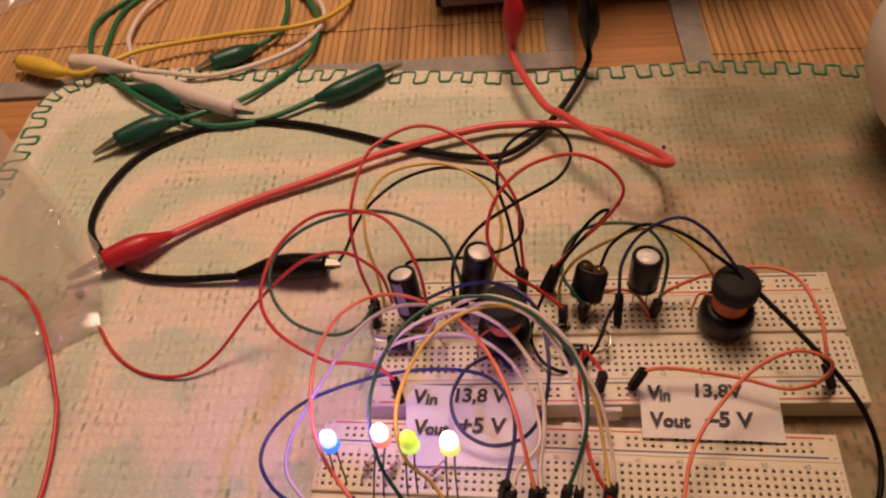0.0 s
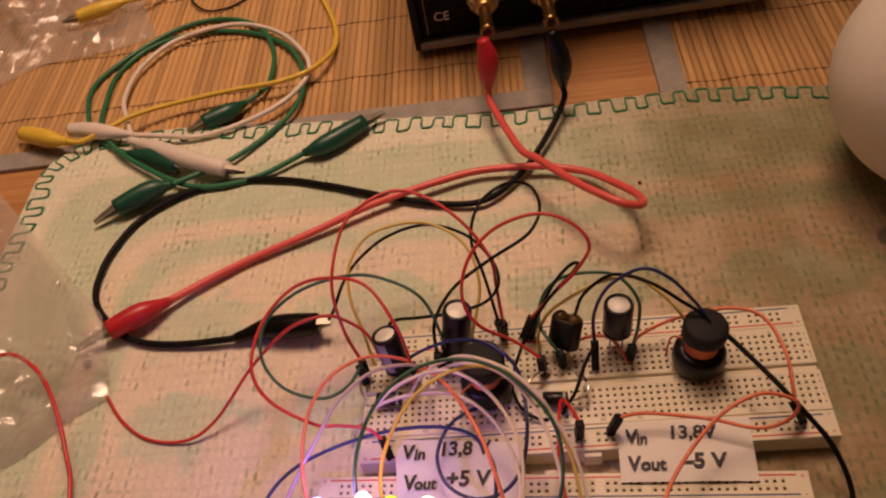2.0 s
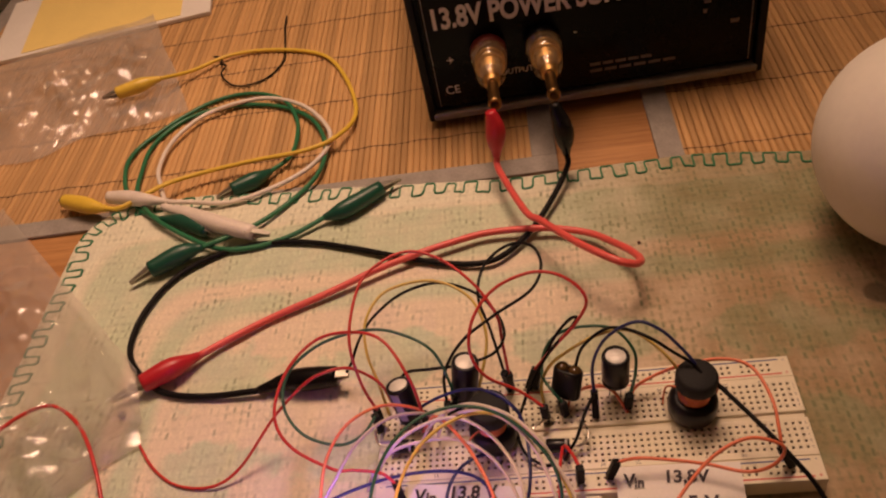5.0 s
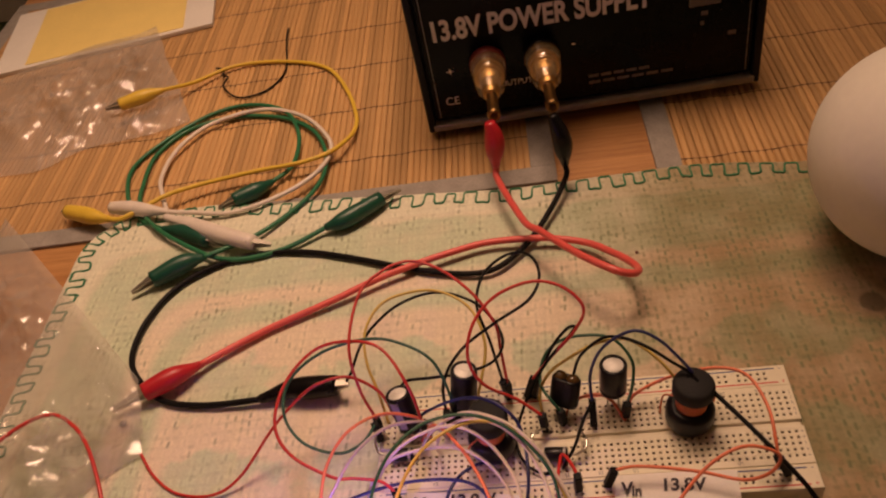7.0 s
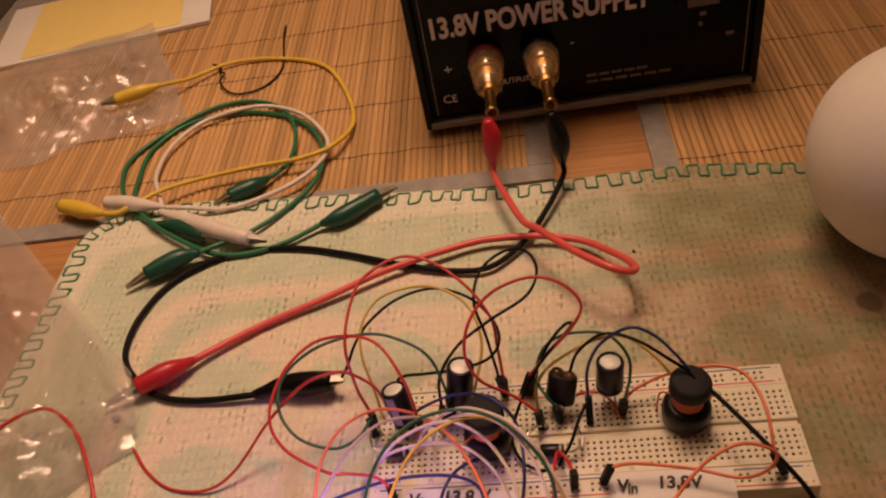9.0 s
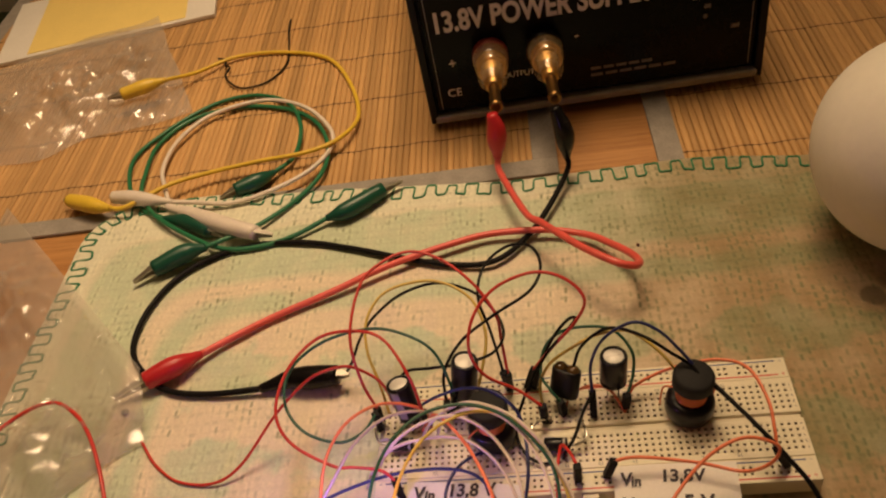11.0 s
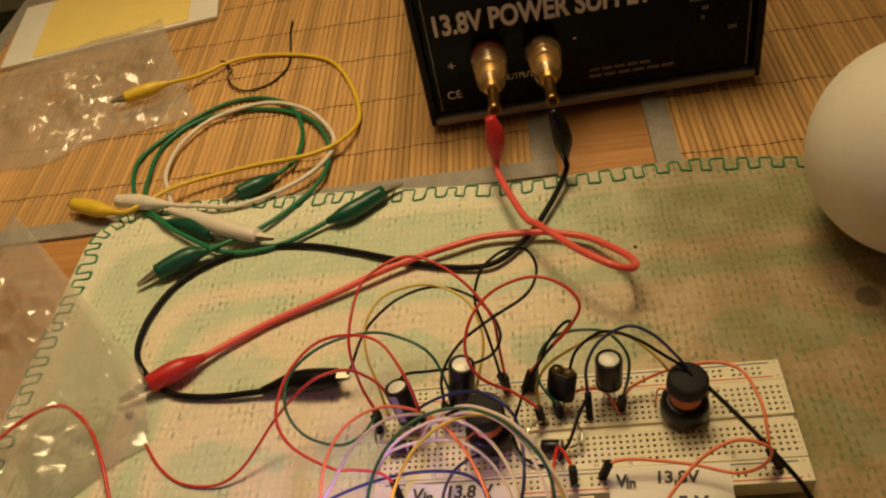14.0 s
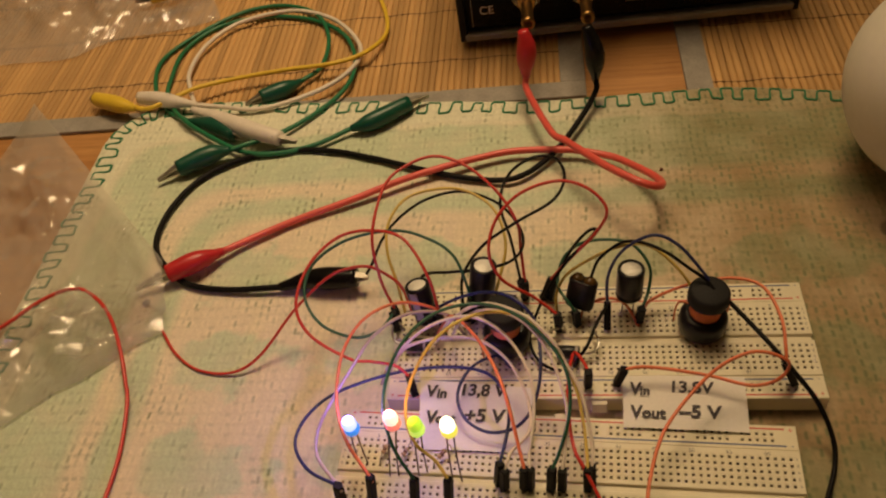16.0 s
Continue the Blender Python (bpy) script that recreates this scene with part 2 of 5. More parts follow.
def spline(points, per=8):
    """A smooth line through a few points."""
    p = [Vector(q) for q in points]
    p = [2 * p[0] - p[1]] + p + [2 * p[-1] - p[-2]]
    out = []
    for a, b, c, d in zip(p, p[1:], p[2:], p[3:]):
        for i in range(per):
            t = i / per
            out.append(0.5 * (2 * b + (c - a) * t + (2 * a - 5 * b + 4 * c - d) * t * t + (3 * b - a - 3 * c + d) * t ** 3))
    out.append(p[-2])
    return out


def tube(name, points, radius, mat, parent=None, label="", per=8, sides=8, taper=None):
    """A round cable through a few points. taper: radius factors along it."""
    line = spline(points, per)
    verts, faces = [], []
    side = None
    n = len(line)
    for i, c in enumerate(line):
        way = (line[min(i + 1, n - 1)] - line[max(i - 1, 0)]).normalized()
        if side is None:
            side = way.orthogonal().normalized()
        side = (side - way * side.dot(way)).normalized()
        up = way.cross(side)
        f = radius
        if taper:
            k = i / (n - 1) * (len(taper) - 1)
            j = min(int(k), len(taper) - 2)
            f = radius * (taper[j] * (1 - k + j) + taper[j + 1] * (k - j))
        for s in range(sides):
            a = 2 * math.pi * s / sides
            verts.append(c + f * (math.cos(a) * side + math.sin(a) * up))
    for i in range(n - 1):
        for s in range(sides):
            t = (s + 1) % sides
            faces.append((i * sides + s, i * sides + t, (i + 1) * sides + t, (i + 1) * sides + s))
    faces.append(tuple(range(sides))[::-1])
    faces.append(tuple(range((n - 1) * sides, n * sides)))
    return link_mesh(name, verts, faces, mat, parent, label, smooth=True)


def lettering(name, words, size, m, mat, parent=None, label="", stretch_x=1.0, bold=0.0, shear=0.0, align="LEFT"):
    """Words in the built-in font as a thin mesh in the plane of m."""
    c = bpy.data.curves.new(name, "FONT")
    c.body, c.size, c.extrude, c.offset, c.shear, c.align_x = words, 1.0, 0.01, bold, shear, align
    tmp = new(name, c)
    bpy.context.view_layer.update()
    me = bpy.data.meshes.new_from_object(tmp.evaluated_get(bpy.context.evaluated_depsgraph_get()))
    bpy.data.objects.remove(tmp)
    bpy.data.curves.remove(c)
    me.transform(m @ Matrix.Diagonal((size * stretch_x, size, size * 0.02 / 0.02 * 0.02, 1)))
    me.materials.clear()
    me.materials.append(mat)
    me.name = name
    ob = new(name, me)
    ob.parent = parent
    return tagged(ob, label)


def thing(name, label, category, group="", m=None):
    ob = new(name)
    ob.empty_display_size = 0.01
    if m is not None:
        ob.matrix_basis = m
    return tagged(ob, label, category, group)


TABLE_Z, MAT_Z = -0.0050, -0.0030

# ---- room ----
def slab(name, x0, y0, z0, x1, y1, z1, mat, label):
    return tagged(part(name, box(x0, y0, z0, x1, y1, z1), mat, None, label), kind="structure")


slab("floor", -2.2, -2.0, -0.85, 2.2, 2.2, -0.77, FLOOR_DARK, "dark green carpeted floor under the table")
slab("ceiling", -2.2, -2.0, 1.75, 2.2, 2.2, 1.85, CEILING_PAINT, "plain white painted ceiling")
slab("wall_north", -2.2, 2.2, -0.85, 2.2, 2.3, 1.85, WALL_PAINT, "plain cream painted wall")
slab("wall_south", -2.2, -2.1, -0.85, 2.2, -2.0, 1.85, WALL_PAINT, "plain cream painted wall")
slab("wall_west", -2.3, -2.1, -0.85, -2.2, 2.3, 1.85, WALL_PAINT, "plain cream painted wall")
slab("wall_east", 2.2, -2.1, -0.85, 2.3, 2.3, 1.85, WALL_PAINT, "plain cream painted wall")

# ---- table ----
table = thing("table", "orange-brown varnished wooden table under bamboo place mats", "table")
part("tabletop", box(-0.472, -0.62, TABLE_Z - 0.03, 1.0, 0.535, TABLE_Z, 0.004), TABLE_WOOD, table)
for x in (-0.42, 0.95):
    for y in (-0.57, 0.485):
        part("leg", box(x - 0.03, y - 0.03, -0.77, x + 0.03, y + 0.03, TABLE_Z - 0.03, 0.004), TABLE_WOOD, table)


# ---- bamboo place mats ----
def place_mat(m, width, depth, first, label):
    """Bamboo slats along y, sewn with dark threads, edged with grey tape. m: the mat's front left corner."""
    mat = thing("place_mat", label, "place mat", "bamboo place mats", m)
    tape = 0.014
    pitch = 0.0038
    count = int((width - 2 * tape * 0.6) / pitch)
    r = 0.00088
    shapes = []
    for k in range(6):
        w = pitch * (0.478 + 0.015 * random.uniform(-1, 1))
        y0, y1 = 0.006, depth - 0.006
        verts, faces = [], []
        for y in (y0, y1):
            for x, z in ((-w, 0.0003), (-w, 0.0011), (-w * 0.55, 0.0018), (w * 0.2, 0.0019), (w * 0.8, 0.0015), (w, 0.0009), (w, 0.0003)):
                verts.append((x, y, z))
        for i in range(6):
            faces.append((i, i + 1, i + 8, i + 7))
        faces += [tuple(range(7))[::-1], tuple(range(7, 14)), (0, 7, 13, 6)]
        me = bpy.data.meshes.new("slat")
        me.from_pydata(verts, [], faces)
        me.materials.append(BAMBOO)
        shapes.append(me)
    for i in range(count):
        ob = new("slat", random.choice(shapes))
        ob.parent = mat
        ob.location = (tape * 0.6 + (i + 0.5) * pitch, 0, random.uniform(-0.00012, 0.00012))
        ob.rotation_euler = (0, radians(random.uniform(-4, 4)), radians(random.uniform(-0.06, 0.06)))
    for j in range(int((depth - tape - first) / 0.0538) + 1):
        y = first + 0.0538 * j
        pts = [(tape * 0.6 + k * pitch * 2, y + 0.0006 * math.sin(k * 1.7 + j), 0.0017 + 0.00012 * (k % 2)) for k in range(count // 2 + 1)]
        tube("thread", pts, 0.00036, DARK_THREAD, mat, per=2, sides=5)
    for name, a in (("front_tape", (0, 0, 0, width, tape)), ("back_tape", (0, depth - tape, 0, width, depth)), ("left_tape", (0, tape, 0, tape, depth - tape)), ("right_tape", (width - tape, tape, 0, width, depth - tape))):
        x0, y0, _, x1, y1 = a
        part(name, box(x0, y0, 0.00002, x1, y1, 0.0024, 0.0006), GREY_TAPE, mat, "grey woven cloth edging")
    return mat


place_mat(pose(-0.462, 0.163, TABLE_Z, 0, 0, 1.2), 0.459, 0.345, 0.0435, "bamboo slat place mat with grey cloth edging on the table")
place_mat(pose(0.0505, 0.150, TABLE_Z, 0, 0, 0.6), 0.45, 0.345, 0.0275, "bamboo slat place mat with grey edging under the white globe")


# ---- towel ----
def towel_material():
    m = bpy.data.materials.new("woven_towel")
    m.use_nodes = True
    nt = m.node_tree
    L = nt.links.new
    N = nt.nodes.new
    b = nt.nodes["Principled BSDF"]
    b.inputs["Roughness"].default_value = 0.95
    b.inputs["Sheen Weight"].default_value = 0.25
    tc = N("ShaderNodeTexCoord")
    warp = N("ShaderNodeTexNoise")
    warp.inputs["Scale"].default_value = 25
    L(tc.outputs["Object"], warp.inputs["Vector"])
    wv = N("ShaderNodeVectorMath")
    wv.operation = "MULTIPLY_ADD"
    L(warp.outputs["Color"], wv.inputs[0])
    wv.inputs[1].default_value = (0.006, 0.006, 0)
    L(tc.outputs["Object"], wv.inputs[2])
    sep = N("ShaderNodeSeparateXYZ")
    L(wv.outputs[0], sep.inputs[0])

    def maths(op, a, c=None, d=None):
        n = N("ShaderNodeMath")
        n.operation = op
        for i, v in enumerate((a, c, d)):
            if v is None:
                continue
            if isinstance(v, (int, float)):
                n.inputs[i].default_value = v
            else:
                L(v, n.inputs[i])
        return n.outputs[0]

    # the check: green and cream bands along the rim, blocks of both inside
    bx = maths("SINE", maths("MULTIPLY", maths("ADD", sep.outputs[0], 0.02), 2 * math.pi / 0.085))
    by = maths("SINE", maths("MULTIPLY", maths("ADD", sep.outputs[1], 0.012), 2 * math.pi / 0.052))
    big = N("ShaderNodeTexNoise")
    big.inputs["Scale"].default_value = 55
    big.inputs["Detail"].default_value = 4
    L(tc.outputs["Object"], big.inputs["Vector"])
    cloud = maths("SUBTRACT", big.outputs["Fac"], 0.5)
    total = maths("ADD", maths("ADD", maths("MULTIPLY", bx, 0.36), maths("MULTIPLY", by, 0.50)), maths("MULTIPLY", cloud, 2.0))
    block = N("ShaderNodeMapRange")
    block.inputs["From Min"].default_value, block.inputs["From Max"].default_value = 0.08, 0.34
    block.inputs["To Max"].default_value = 0.85
    L(total, block.inputs["Value"])
    rim = maths("SMOOTH_MIN", maths("SUBTRACT", 0.172, sep.outputs[1]), maths("ADD", sep.outputs[0], 0.2765), 0.05)
    rim = maths("ADD", rim, maths("MULTIPLY", cloud, 0.005))

    def band(lo, hi):
        up, down = N("ShaderNodeMapRange"), N("ShaderNodeMapRange")
        up.inputs["From Min"].default_value, up.inputs["From Max"].default_value = lo - 0.003, lo + 0.003
        down.inputs["From Min"].default_value, down.inputs["From Max"].default_value = hi - 0.003, hi + 0.003
        L(rim, up.inputs["Value"])
        L(rim, down.inputs["Value"])
        return maths("SUBTRACT", up.outputs[0], down.outputs[0])

    inside = band(0.094, 9.0)
    green = maths("ADD", maths("ADD", band(0.0190, 0.0600), band(0.0710, 0.0840)), maths("MULTIPLY", inside, block.outputs[0]))
    green = maths("MULTIPLY", green, maths("ADD", maths("MULTIPLY", big.outputs["Fac"], 1.5), 0.18))
    green.node.use_clamp = True
    base = N("ShaderNodeMix")
    base.data_type = "RGBA"
    base.inputs["A"].default_value = (0.76, 0.645, 0.50, 1)
    base.inputs["B"].default_value = (0.545, 0.605, 0.44, 1)
    L(green, base.inputs["Factor"])
    # the hem is paler than the cloth
    hem = N("ShaderNodeMix")
    hem.data_type = "RGBA"
    hem.inputs["B"].default_value = (0.72, 0.70, 0.55, 1)
    L(base.outputs["Result"], hem.inputs["A"])
    L(band(-1.0, 0.0185), hem.inputs["Factor"])
    # the weave: a waffle of short dark floats, along and across, scattered and wearing away in places
    gate = N("ShaderNodeTexNoise")
    gate.inputs["Scale"].default_value = 45
    gate.inputs["Detail"].default_value = 3
    L(tc.outputs["Object"], gate.inputs["Vector"])
    # a ramp along x, from 0 on the left to 1 on the right
    rightward = N("ShaderNodeMapRange")
    rightward.interpolation_type = "SMOOTHSTEP"
    rightward.inputs["From Min"].default_value, rightward.inputs["From Max"].default_value = -0.04, 0.08
    L(maths("ADD", sep.outputs[0], maths("MULTIPLY", cloud, 0.05)), rightward.inputs["Value"])

    def floats(u, v, pitch, long, seed):
        """Dashes along v in columns of u, each shown or not by a dice."""
        across = maths("DIVIDE", u, pitch)
        column = maths("ROUND", across)
        near = maths("ABSOLUTE", maths("SUBTRACT", across, column))
        thin = N("ShaderNodeMapRange")
        thin.inputs["From Min"].default_value, thin.inputs["From Max"].default_value = 0.30, 0.06
        L(near, thin.inputs["Value"])
        along = maths("ADD", maths("DIVIDE", v, long), maths("MULTIPLY", maths("FRACT", maths("MULTIPLY", column, 0.37)), 1.0))
        inrow = maths("ABSOLUTE", maths("SUBTRACT", maths("FRACT", along), 0.5))
        cell = N("ShaderNodeCombineXYZ")
        L(maths("ADD", column, seed), cell.inputs[0])
        L(maths("FLOOR", along), cell.inputs[1])
        roll = N("ShaderNodeTexWhiteNoise")
        roll.noise_dimensions = "2D"
        L(cell.outputs[0], roll.inputs["Vector"])
        chance = N("ShaderNodeMapRange")
        chance.inputs["From Min"].default_value, chance.inputs["From Max"].default_value = 0.77, 1.12
        mixed = maths("ADD", maths("MULTIPLY", roll.outputs["Value"], 0.55), maths("MULTIPLY", gate.outputs["Fac"], 0.85))
        L(maths("ADD", mixed, maths("MULTIPLY", rightward.outputs[0], 0.26)), chance.inputs["Value"])
        reach = N("ShaderNodeMapRange")
        reach.inputs["From Min"].default_value, reach.inputs["From Max"].default_value = 0.42, 0.22
        L(inrow, reach.inputs["Value"])
        return maths("MULTIPLY", maths("MULTIPLY", thin.outputs[0], reach.outputs[0]), chance.outputs[0]), thin.outputs[0], roll.outputs["Value"]

    upright, ribs, dice = floats(sep.outputs[0], sep.outputs[1], 0.0036, 0.0050, 0.0)
    level, rungs, _ = floats(sep.outputs[1], sep.outputs[0], 0.0050, 0.0036, 57.0)
    float_mask = maths("MAXIMUM", upright, maths("MULTIPLY", level, 0.55))
    grid = maths("MAXIMUM", ribs, rungs)
    ground = maths("MULTIPLY", grid, maths("MULTIPLY", maths("MULTIPLY", gate.outputs["Fac"], dice), 0.26))
    dash = maths("ADD", maths("MULTIPLY", float_mask, 0.66), ground)
    # browner cloth to the right, with the light's falloff there put into the colour
    right_dim = N("ShaderNodeMix")
    right_dim.data_type = "RGBA"
    right_dim.blend_type = "MULTIPLY"
    right_dim.inputs["B"].default_value = (0.49, 0.40, 0.28, 1)
    L(hem.outputs["Result"], right_dim.inputs["A"])
    L(maths("MULTIPLY", rightward.outputs[0], maths("ADD", maths("MULTIPLY", gate.outputs["Fac"], 0.7), 0.6)), right_dim.inputs["Factor"])
    dark = N("ShaderNodeMix")
    dark.data_type = "RGBA"
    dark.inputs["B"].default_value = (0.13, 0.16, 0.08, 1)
    L(right_dim.outputs["Result"], dark.inputs["A"])
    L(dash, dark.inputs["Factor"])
    fine = N("ShaderNodeTexNoise")
    fine.inputs["Scale"].default_value = 700
    L(tc.outputs["Object"], fine.inputs["Vector"])
    hs = N("ShaderNodeHueSaturation")
    fv = N("ShaderNodeMapRange")
    fv.inputs["To Min"].default_value, fv.inputs["To Max"].default_value = 0.80, 1.20
    L(maths("ADD", maths("MULTIPLY", fine.outputs["Fac"], 0.65), maths("MULTIPLY", dice, 0.35)), fv.inputs["Value"])
    L(fv.outputs[0], hs.inputs["Value"])
    L(dark.outputs["Result"], hs.inputs["Color"])
    # a few brown stains
    st = N("ShaderNodeTexNoise")
    st.inputs["Scale"].default_value = 9
    L(tc.outputs["Object"], st.inputs["Vector"])
    sm = N("ShaderNodeMapRange")
    sm.inputs["From Min"].default_value, sm.inputs["From Max"].default_value = 0.62, 0.8
    sm.inputs["To Max"].default_value = 0.35
    L(st.outputs["Fac"], sm.inputs["Value"])
    stain = N("ShaderNodeMix")
    stain.data_type = "RGBA"
    stain.inputs["B"].default_value = (0.42, 0.27, 0.16, 1)
    L(hs.outputs["Color"], stain.inputs["A"])
    L(sm.outputs[0], stain.inputs["Factor"])
    # one round brown spot
    spot = N("ShaderNodeVectorMath")
    spot.operation = "DISTANCE"
    spot.inputs[1].default_value = (0.1275, 0.0660, 0)
    flat = N("ShaderNodeCombineXYZ")
    L(sep.outputs[0], flat.inputs[0])
    L(sep.outputs[1], flat.inputs[1])
    L(flat.outputs[0], spot.inputs[0])
    sr = N("ShaderNodeMapRange")
    sr.inputs["From Min"].default_value, sr.inputs["From Max"].default_value = 0.0066, 0.0048
    sr.inputs["To Max"].default_value = 0.8
    L(spot.outputs["Value"], sr.inputs["Value"])
    brown = N("ShaderNodeMix")
    brown.data_type = "RGBA"
    brown.inputs["B"].default_value = (0.13, 0.09, 0.05, 1)
    L(stain.outputs["Result"], brown.inputs["A"])
    L(sr.outputs[0], brown.inputs["Factor"])
    L(brown.outputs["Result"], b.inputs["Base Color"])
    h = maths("SUBTRACT", maths("MULTIPLY", fine.outputs["Fac"], 0.7), maths("ADD", maths("MULTIPLY", grid, 0.35), maths("MULTIPLY", float_mask, 0.4)))
    bp = N("ShaderNodeBump")
    bp.inputs["Distance"].default_value = 0.0005
    bp.inputs["Strength"].default_value = 0.6
    L(h, bp.inputs["Height"])
    L(bp.outputs[0], b.inputs["Normal"])
    return m


TOWEL = towel_material()


EDGE_X = (-0.32, -0.28, -0.264, -0.240, -0.203, -0.139, -0.101, -0.065, -0.033, 0.003, 0.030, 0.060, 0.089, 0.117, 0.60)
EDGE_Y = (0.183, 0.183, 0.1832, 0.1835, 0.183, 0.1772, 0.1742, 0.1700, 0.1682, 0.1682, 0.1698, 0.1708, 0.1685, 0.1640, 0.085)


def towel_back(x):
    """The towel's back edge: y for x, slightly wavy."""
    return sum(float(np.interp(x + d, EDGE_X, EDGE_Y)) for d in (-0.012, -0.006, 0.0, 0.006, 0.012)) / 5 + 0.0005 * math.sin(x * 91 + 1)


def towel_left(y):
    return -0.2800 + 0.0012 * math.sin(y * 60)


def towel_height(x, y):
    h = 0.0007 * noise.noise((x * 22, y * 22, 0.3)) + 0.0005 * noise.noise((x * 60, y * 60, 2.0))
    if x > -0.06 and -0.12 < y < 0.04 and x < 0.10:
        h *= 0.4
    return h


def towel_point(u, v):
    """u across, v from front to back; the back left corner is rounded."""
    y0, x1, corner = -0.5, 0.60, 0.036
    x = towel_left(0) + u * (x1 - towel_left(0))
    yb = towel_back(x)
    dx = x - towel_left(0)
    if dx < corner:
        yb -= corner - math.sqrt(max(0.0, corner ** 2 - (corner - dx) ** 2))
    y = y0 + v * (yb - y0)
    return x, y


towel = thing("towel", "pale green and cream woven towel with green edge stitching", "towel")
NU, NV = 260, 200
us = [(i / NU) ** 1.35 for i in range(NU + 1)]
vs = [1 - (1 - j / NV) ** 1.3 for j in range(NV + 1)]
verts, faces = [], []
for u in us:
    for v in vs:
        x, y = towel_point(u, v)
        edge = min(1.0, (1 - v) / 0.006, u / 0.006)
        verts.append((x, y, towel_height(x, y) - 0.0012 * (1 - edge)))
top = len(verts)
for u in us:
    for v in vs:
        x, y = towel_point(u, v)
        verts.append((x, y, -0.0026))
W = NV + 1
for i in range(NU):
    for j in range(NV):
        a = i * W + j
        faces.append((a, a + W, a + W + 1, a + 1))
        faces.append((top + a, top + a + 1, top + a + W + 1, top + a + W))
for i in range(NU):
    for j in (0, NV):
        a = i * W + j
        faces.append((a, a + W, top + a + W, top + a))
for j in range(NV):
    for i in (0, NU):
        a = i * W + j
        faces.append((a, a + 1, top + a + 1, top + a))
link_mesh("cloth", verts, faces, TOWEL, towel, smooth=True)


def rim_place(s):
    """A place on the towel's rim and the way inwards; s in metres along it, from the left side, round the corner, to the right."""
    return rim[min(len(rim) - 1, max(0, int(s / 0.001)))]


line = [(towel_left(y), y) for y in np.arange(-0.30, 0.146, 0.002)]
line += [towel_point(u, 1.0) for u in np.concatenate([(np.arange(0, 41) / 40) ** 2 * 0.05, np.arange(0.052, 0.62, 0.002)])]
line = [Vector((a, b, 0)) for a, b in line]
rim, walked = [], 0.0
for a, b in zip(line, line[1:]):
    d = (b - a).length
    while d > 0 and len(rim) * 0.001 < walked + d:
        p = a.lerp(b, (len(rim) * 0.001 - walked) / d)
        way = (b - a).normalized()
        rim.append((p, Vector((way.y, -way.x, 0))))
    walked += d
s, n = 0.0, 0
pts = []
while s < len(rim) * 0.001 - 0.02:
    step = 0.0060 + 0.0008 * math.sin(n * 2.3)
    deep, shallow = 0.0106 + 0.0008 * math.sin(n * 1.3), 0.0028 + 0.0005 * math.sin(n * 3.1)
    for ds, d in ((0, deep), (0.0004, shallow), (step * 0.55, shallow - 0.0006), (step, shallow), (step + 0.0004, deep), (step * 1.55, deep + 0.0004)):
        p, inward = rim_place(s + ds)
        q = p + inward * d
        pts.append((q.x, q.y, towel_height(q.x, q.y) + 0.00035 - (0.0006 if d < 0.004 else 0)))
    s += step * 2
    n += 1
tube("edge_stitch", pts, 0.00062, STITCH, towel, "green blanket stitch along the rim", per=3, sides=5)


# ---- breadboards ----
PITCH = 0.00254


def perforated(name, x0, x1, y0, y1, z, columns, rows, parent):
    """A plate's upper skin with a square pit at each crossing of columns and rows; walls and floor of the plate too."""
    h = 0.00048
    verts, faces, index = [], [], []

    def quad(a, b, c, d, k=0):
        n = len(verts)
        verts.extend((a, b, c, d))
        faces.append((n, n + 1, n + 2, n + 3))
        index.append(k)

    half = PITCH / 2
    xs = [x0]
    for c in columns:
        xs += [c - half, c + half]
    xs.append(x1)
    hit = set(round(c, 6) for c in columns)
    ys = [y0]
    for r in rows:
        ys += [r - half, r + half]
    ys.append(y1)
    for i in range(len(xs) - 1):
        a, b = xs[i], xs[i + 1]
        if b - a < 1e-6:
            continue
        for j in range(len(ys) - 1):
            c, d = ys[j], ys[j + 1]
            if d - c < 1e-6:
                continue
            if i % 2 == 1 and j % 2 == 1:
                mx, my = (a + b) / 2, (c + d) / 2
                p = [(mx - h, my - h), (mx + h, my - h), (mx + h, my + h), (mx - h, my + h)]
                o = [(a, c), (b, c), (b, d), (a, d)]
                for k in range(4):
                    l = (k + 1) % 4
                    quad((*o[k], z), (*o[l], z), (*p[l], z - 0.0002), (*p[k], z - 0.0002))
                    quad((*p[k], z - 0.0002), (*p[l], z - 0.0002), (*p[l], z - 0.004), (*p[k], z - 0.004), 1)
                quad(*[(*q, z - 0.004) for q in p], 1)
            else:
                quad((a, c, z), (b, c, z), (b, d, z), (a, d, z))
    e = 0.00025
    o = [(x0, y0), (x1, y0), (x1, y1), (x0, y1)]
    w = [(x0 - e, y0 - e), (x1 + e, y0 - e), (x1 + e, y1 + e), (x0 - e, y1 + e)]
    for k in range(4):
        l = (k + 1) % 4
        quad((*w[k], z - e), (*w[l], z - e), (*o[l], z), (*o[k], z))
        quad((*w[k], 0.0), (*w[l], 0.0), (*w[l], z - e), (*w[k], z - e))
    quad(*[(*q, 0.0) for q in w[::-1]])
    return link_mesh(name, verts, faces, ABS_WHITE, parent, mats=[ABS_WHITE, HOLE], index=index)


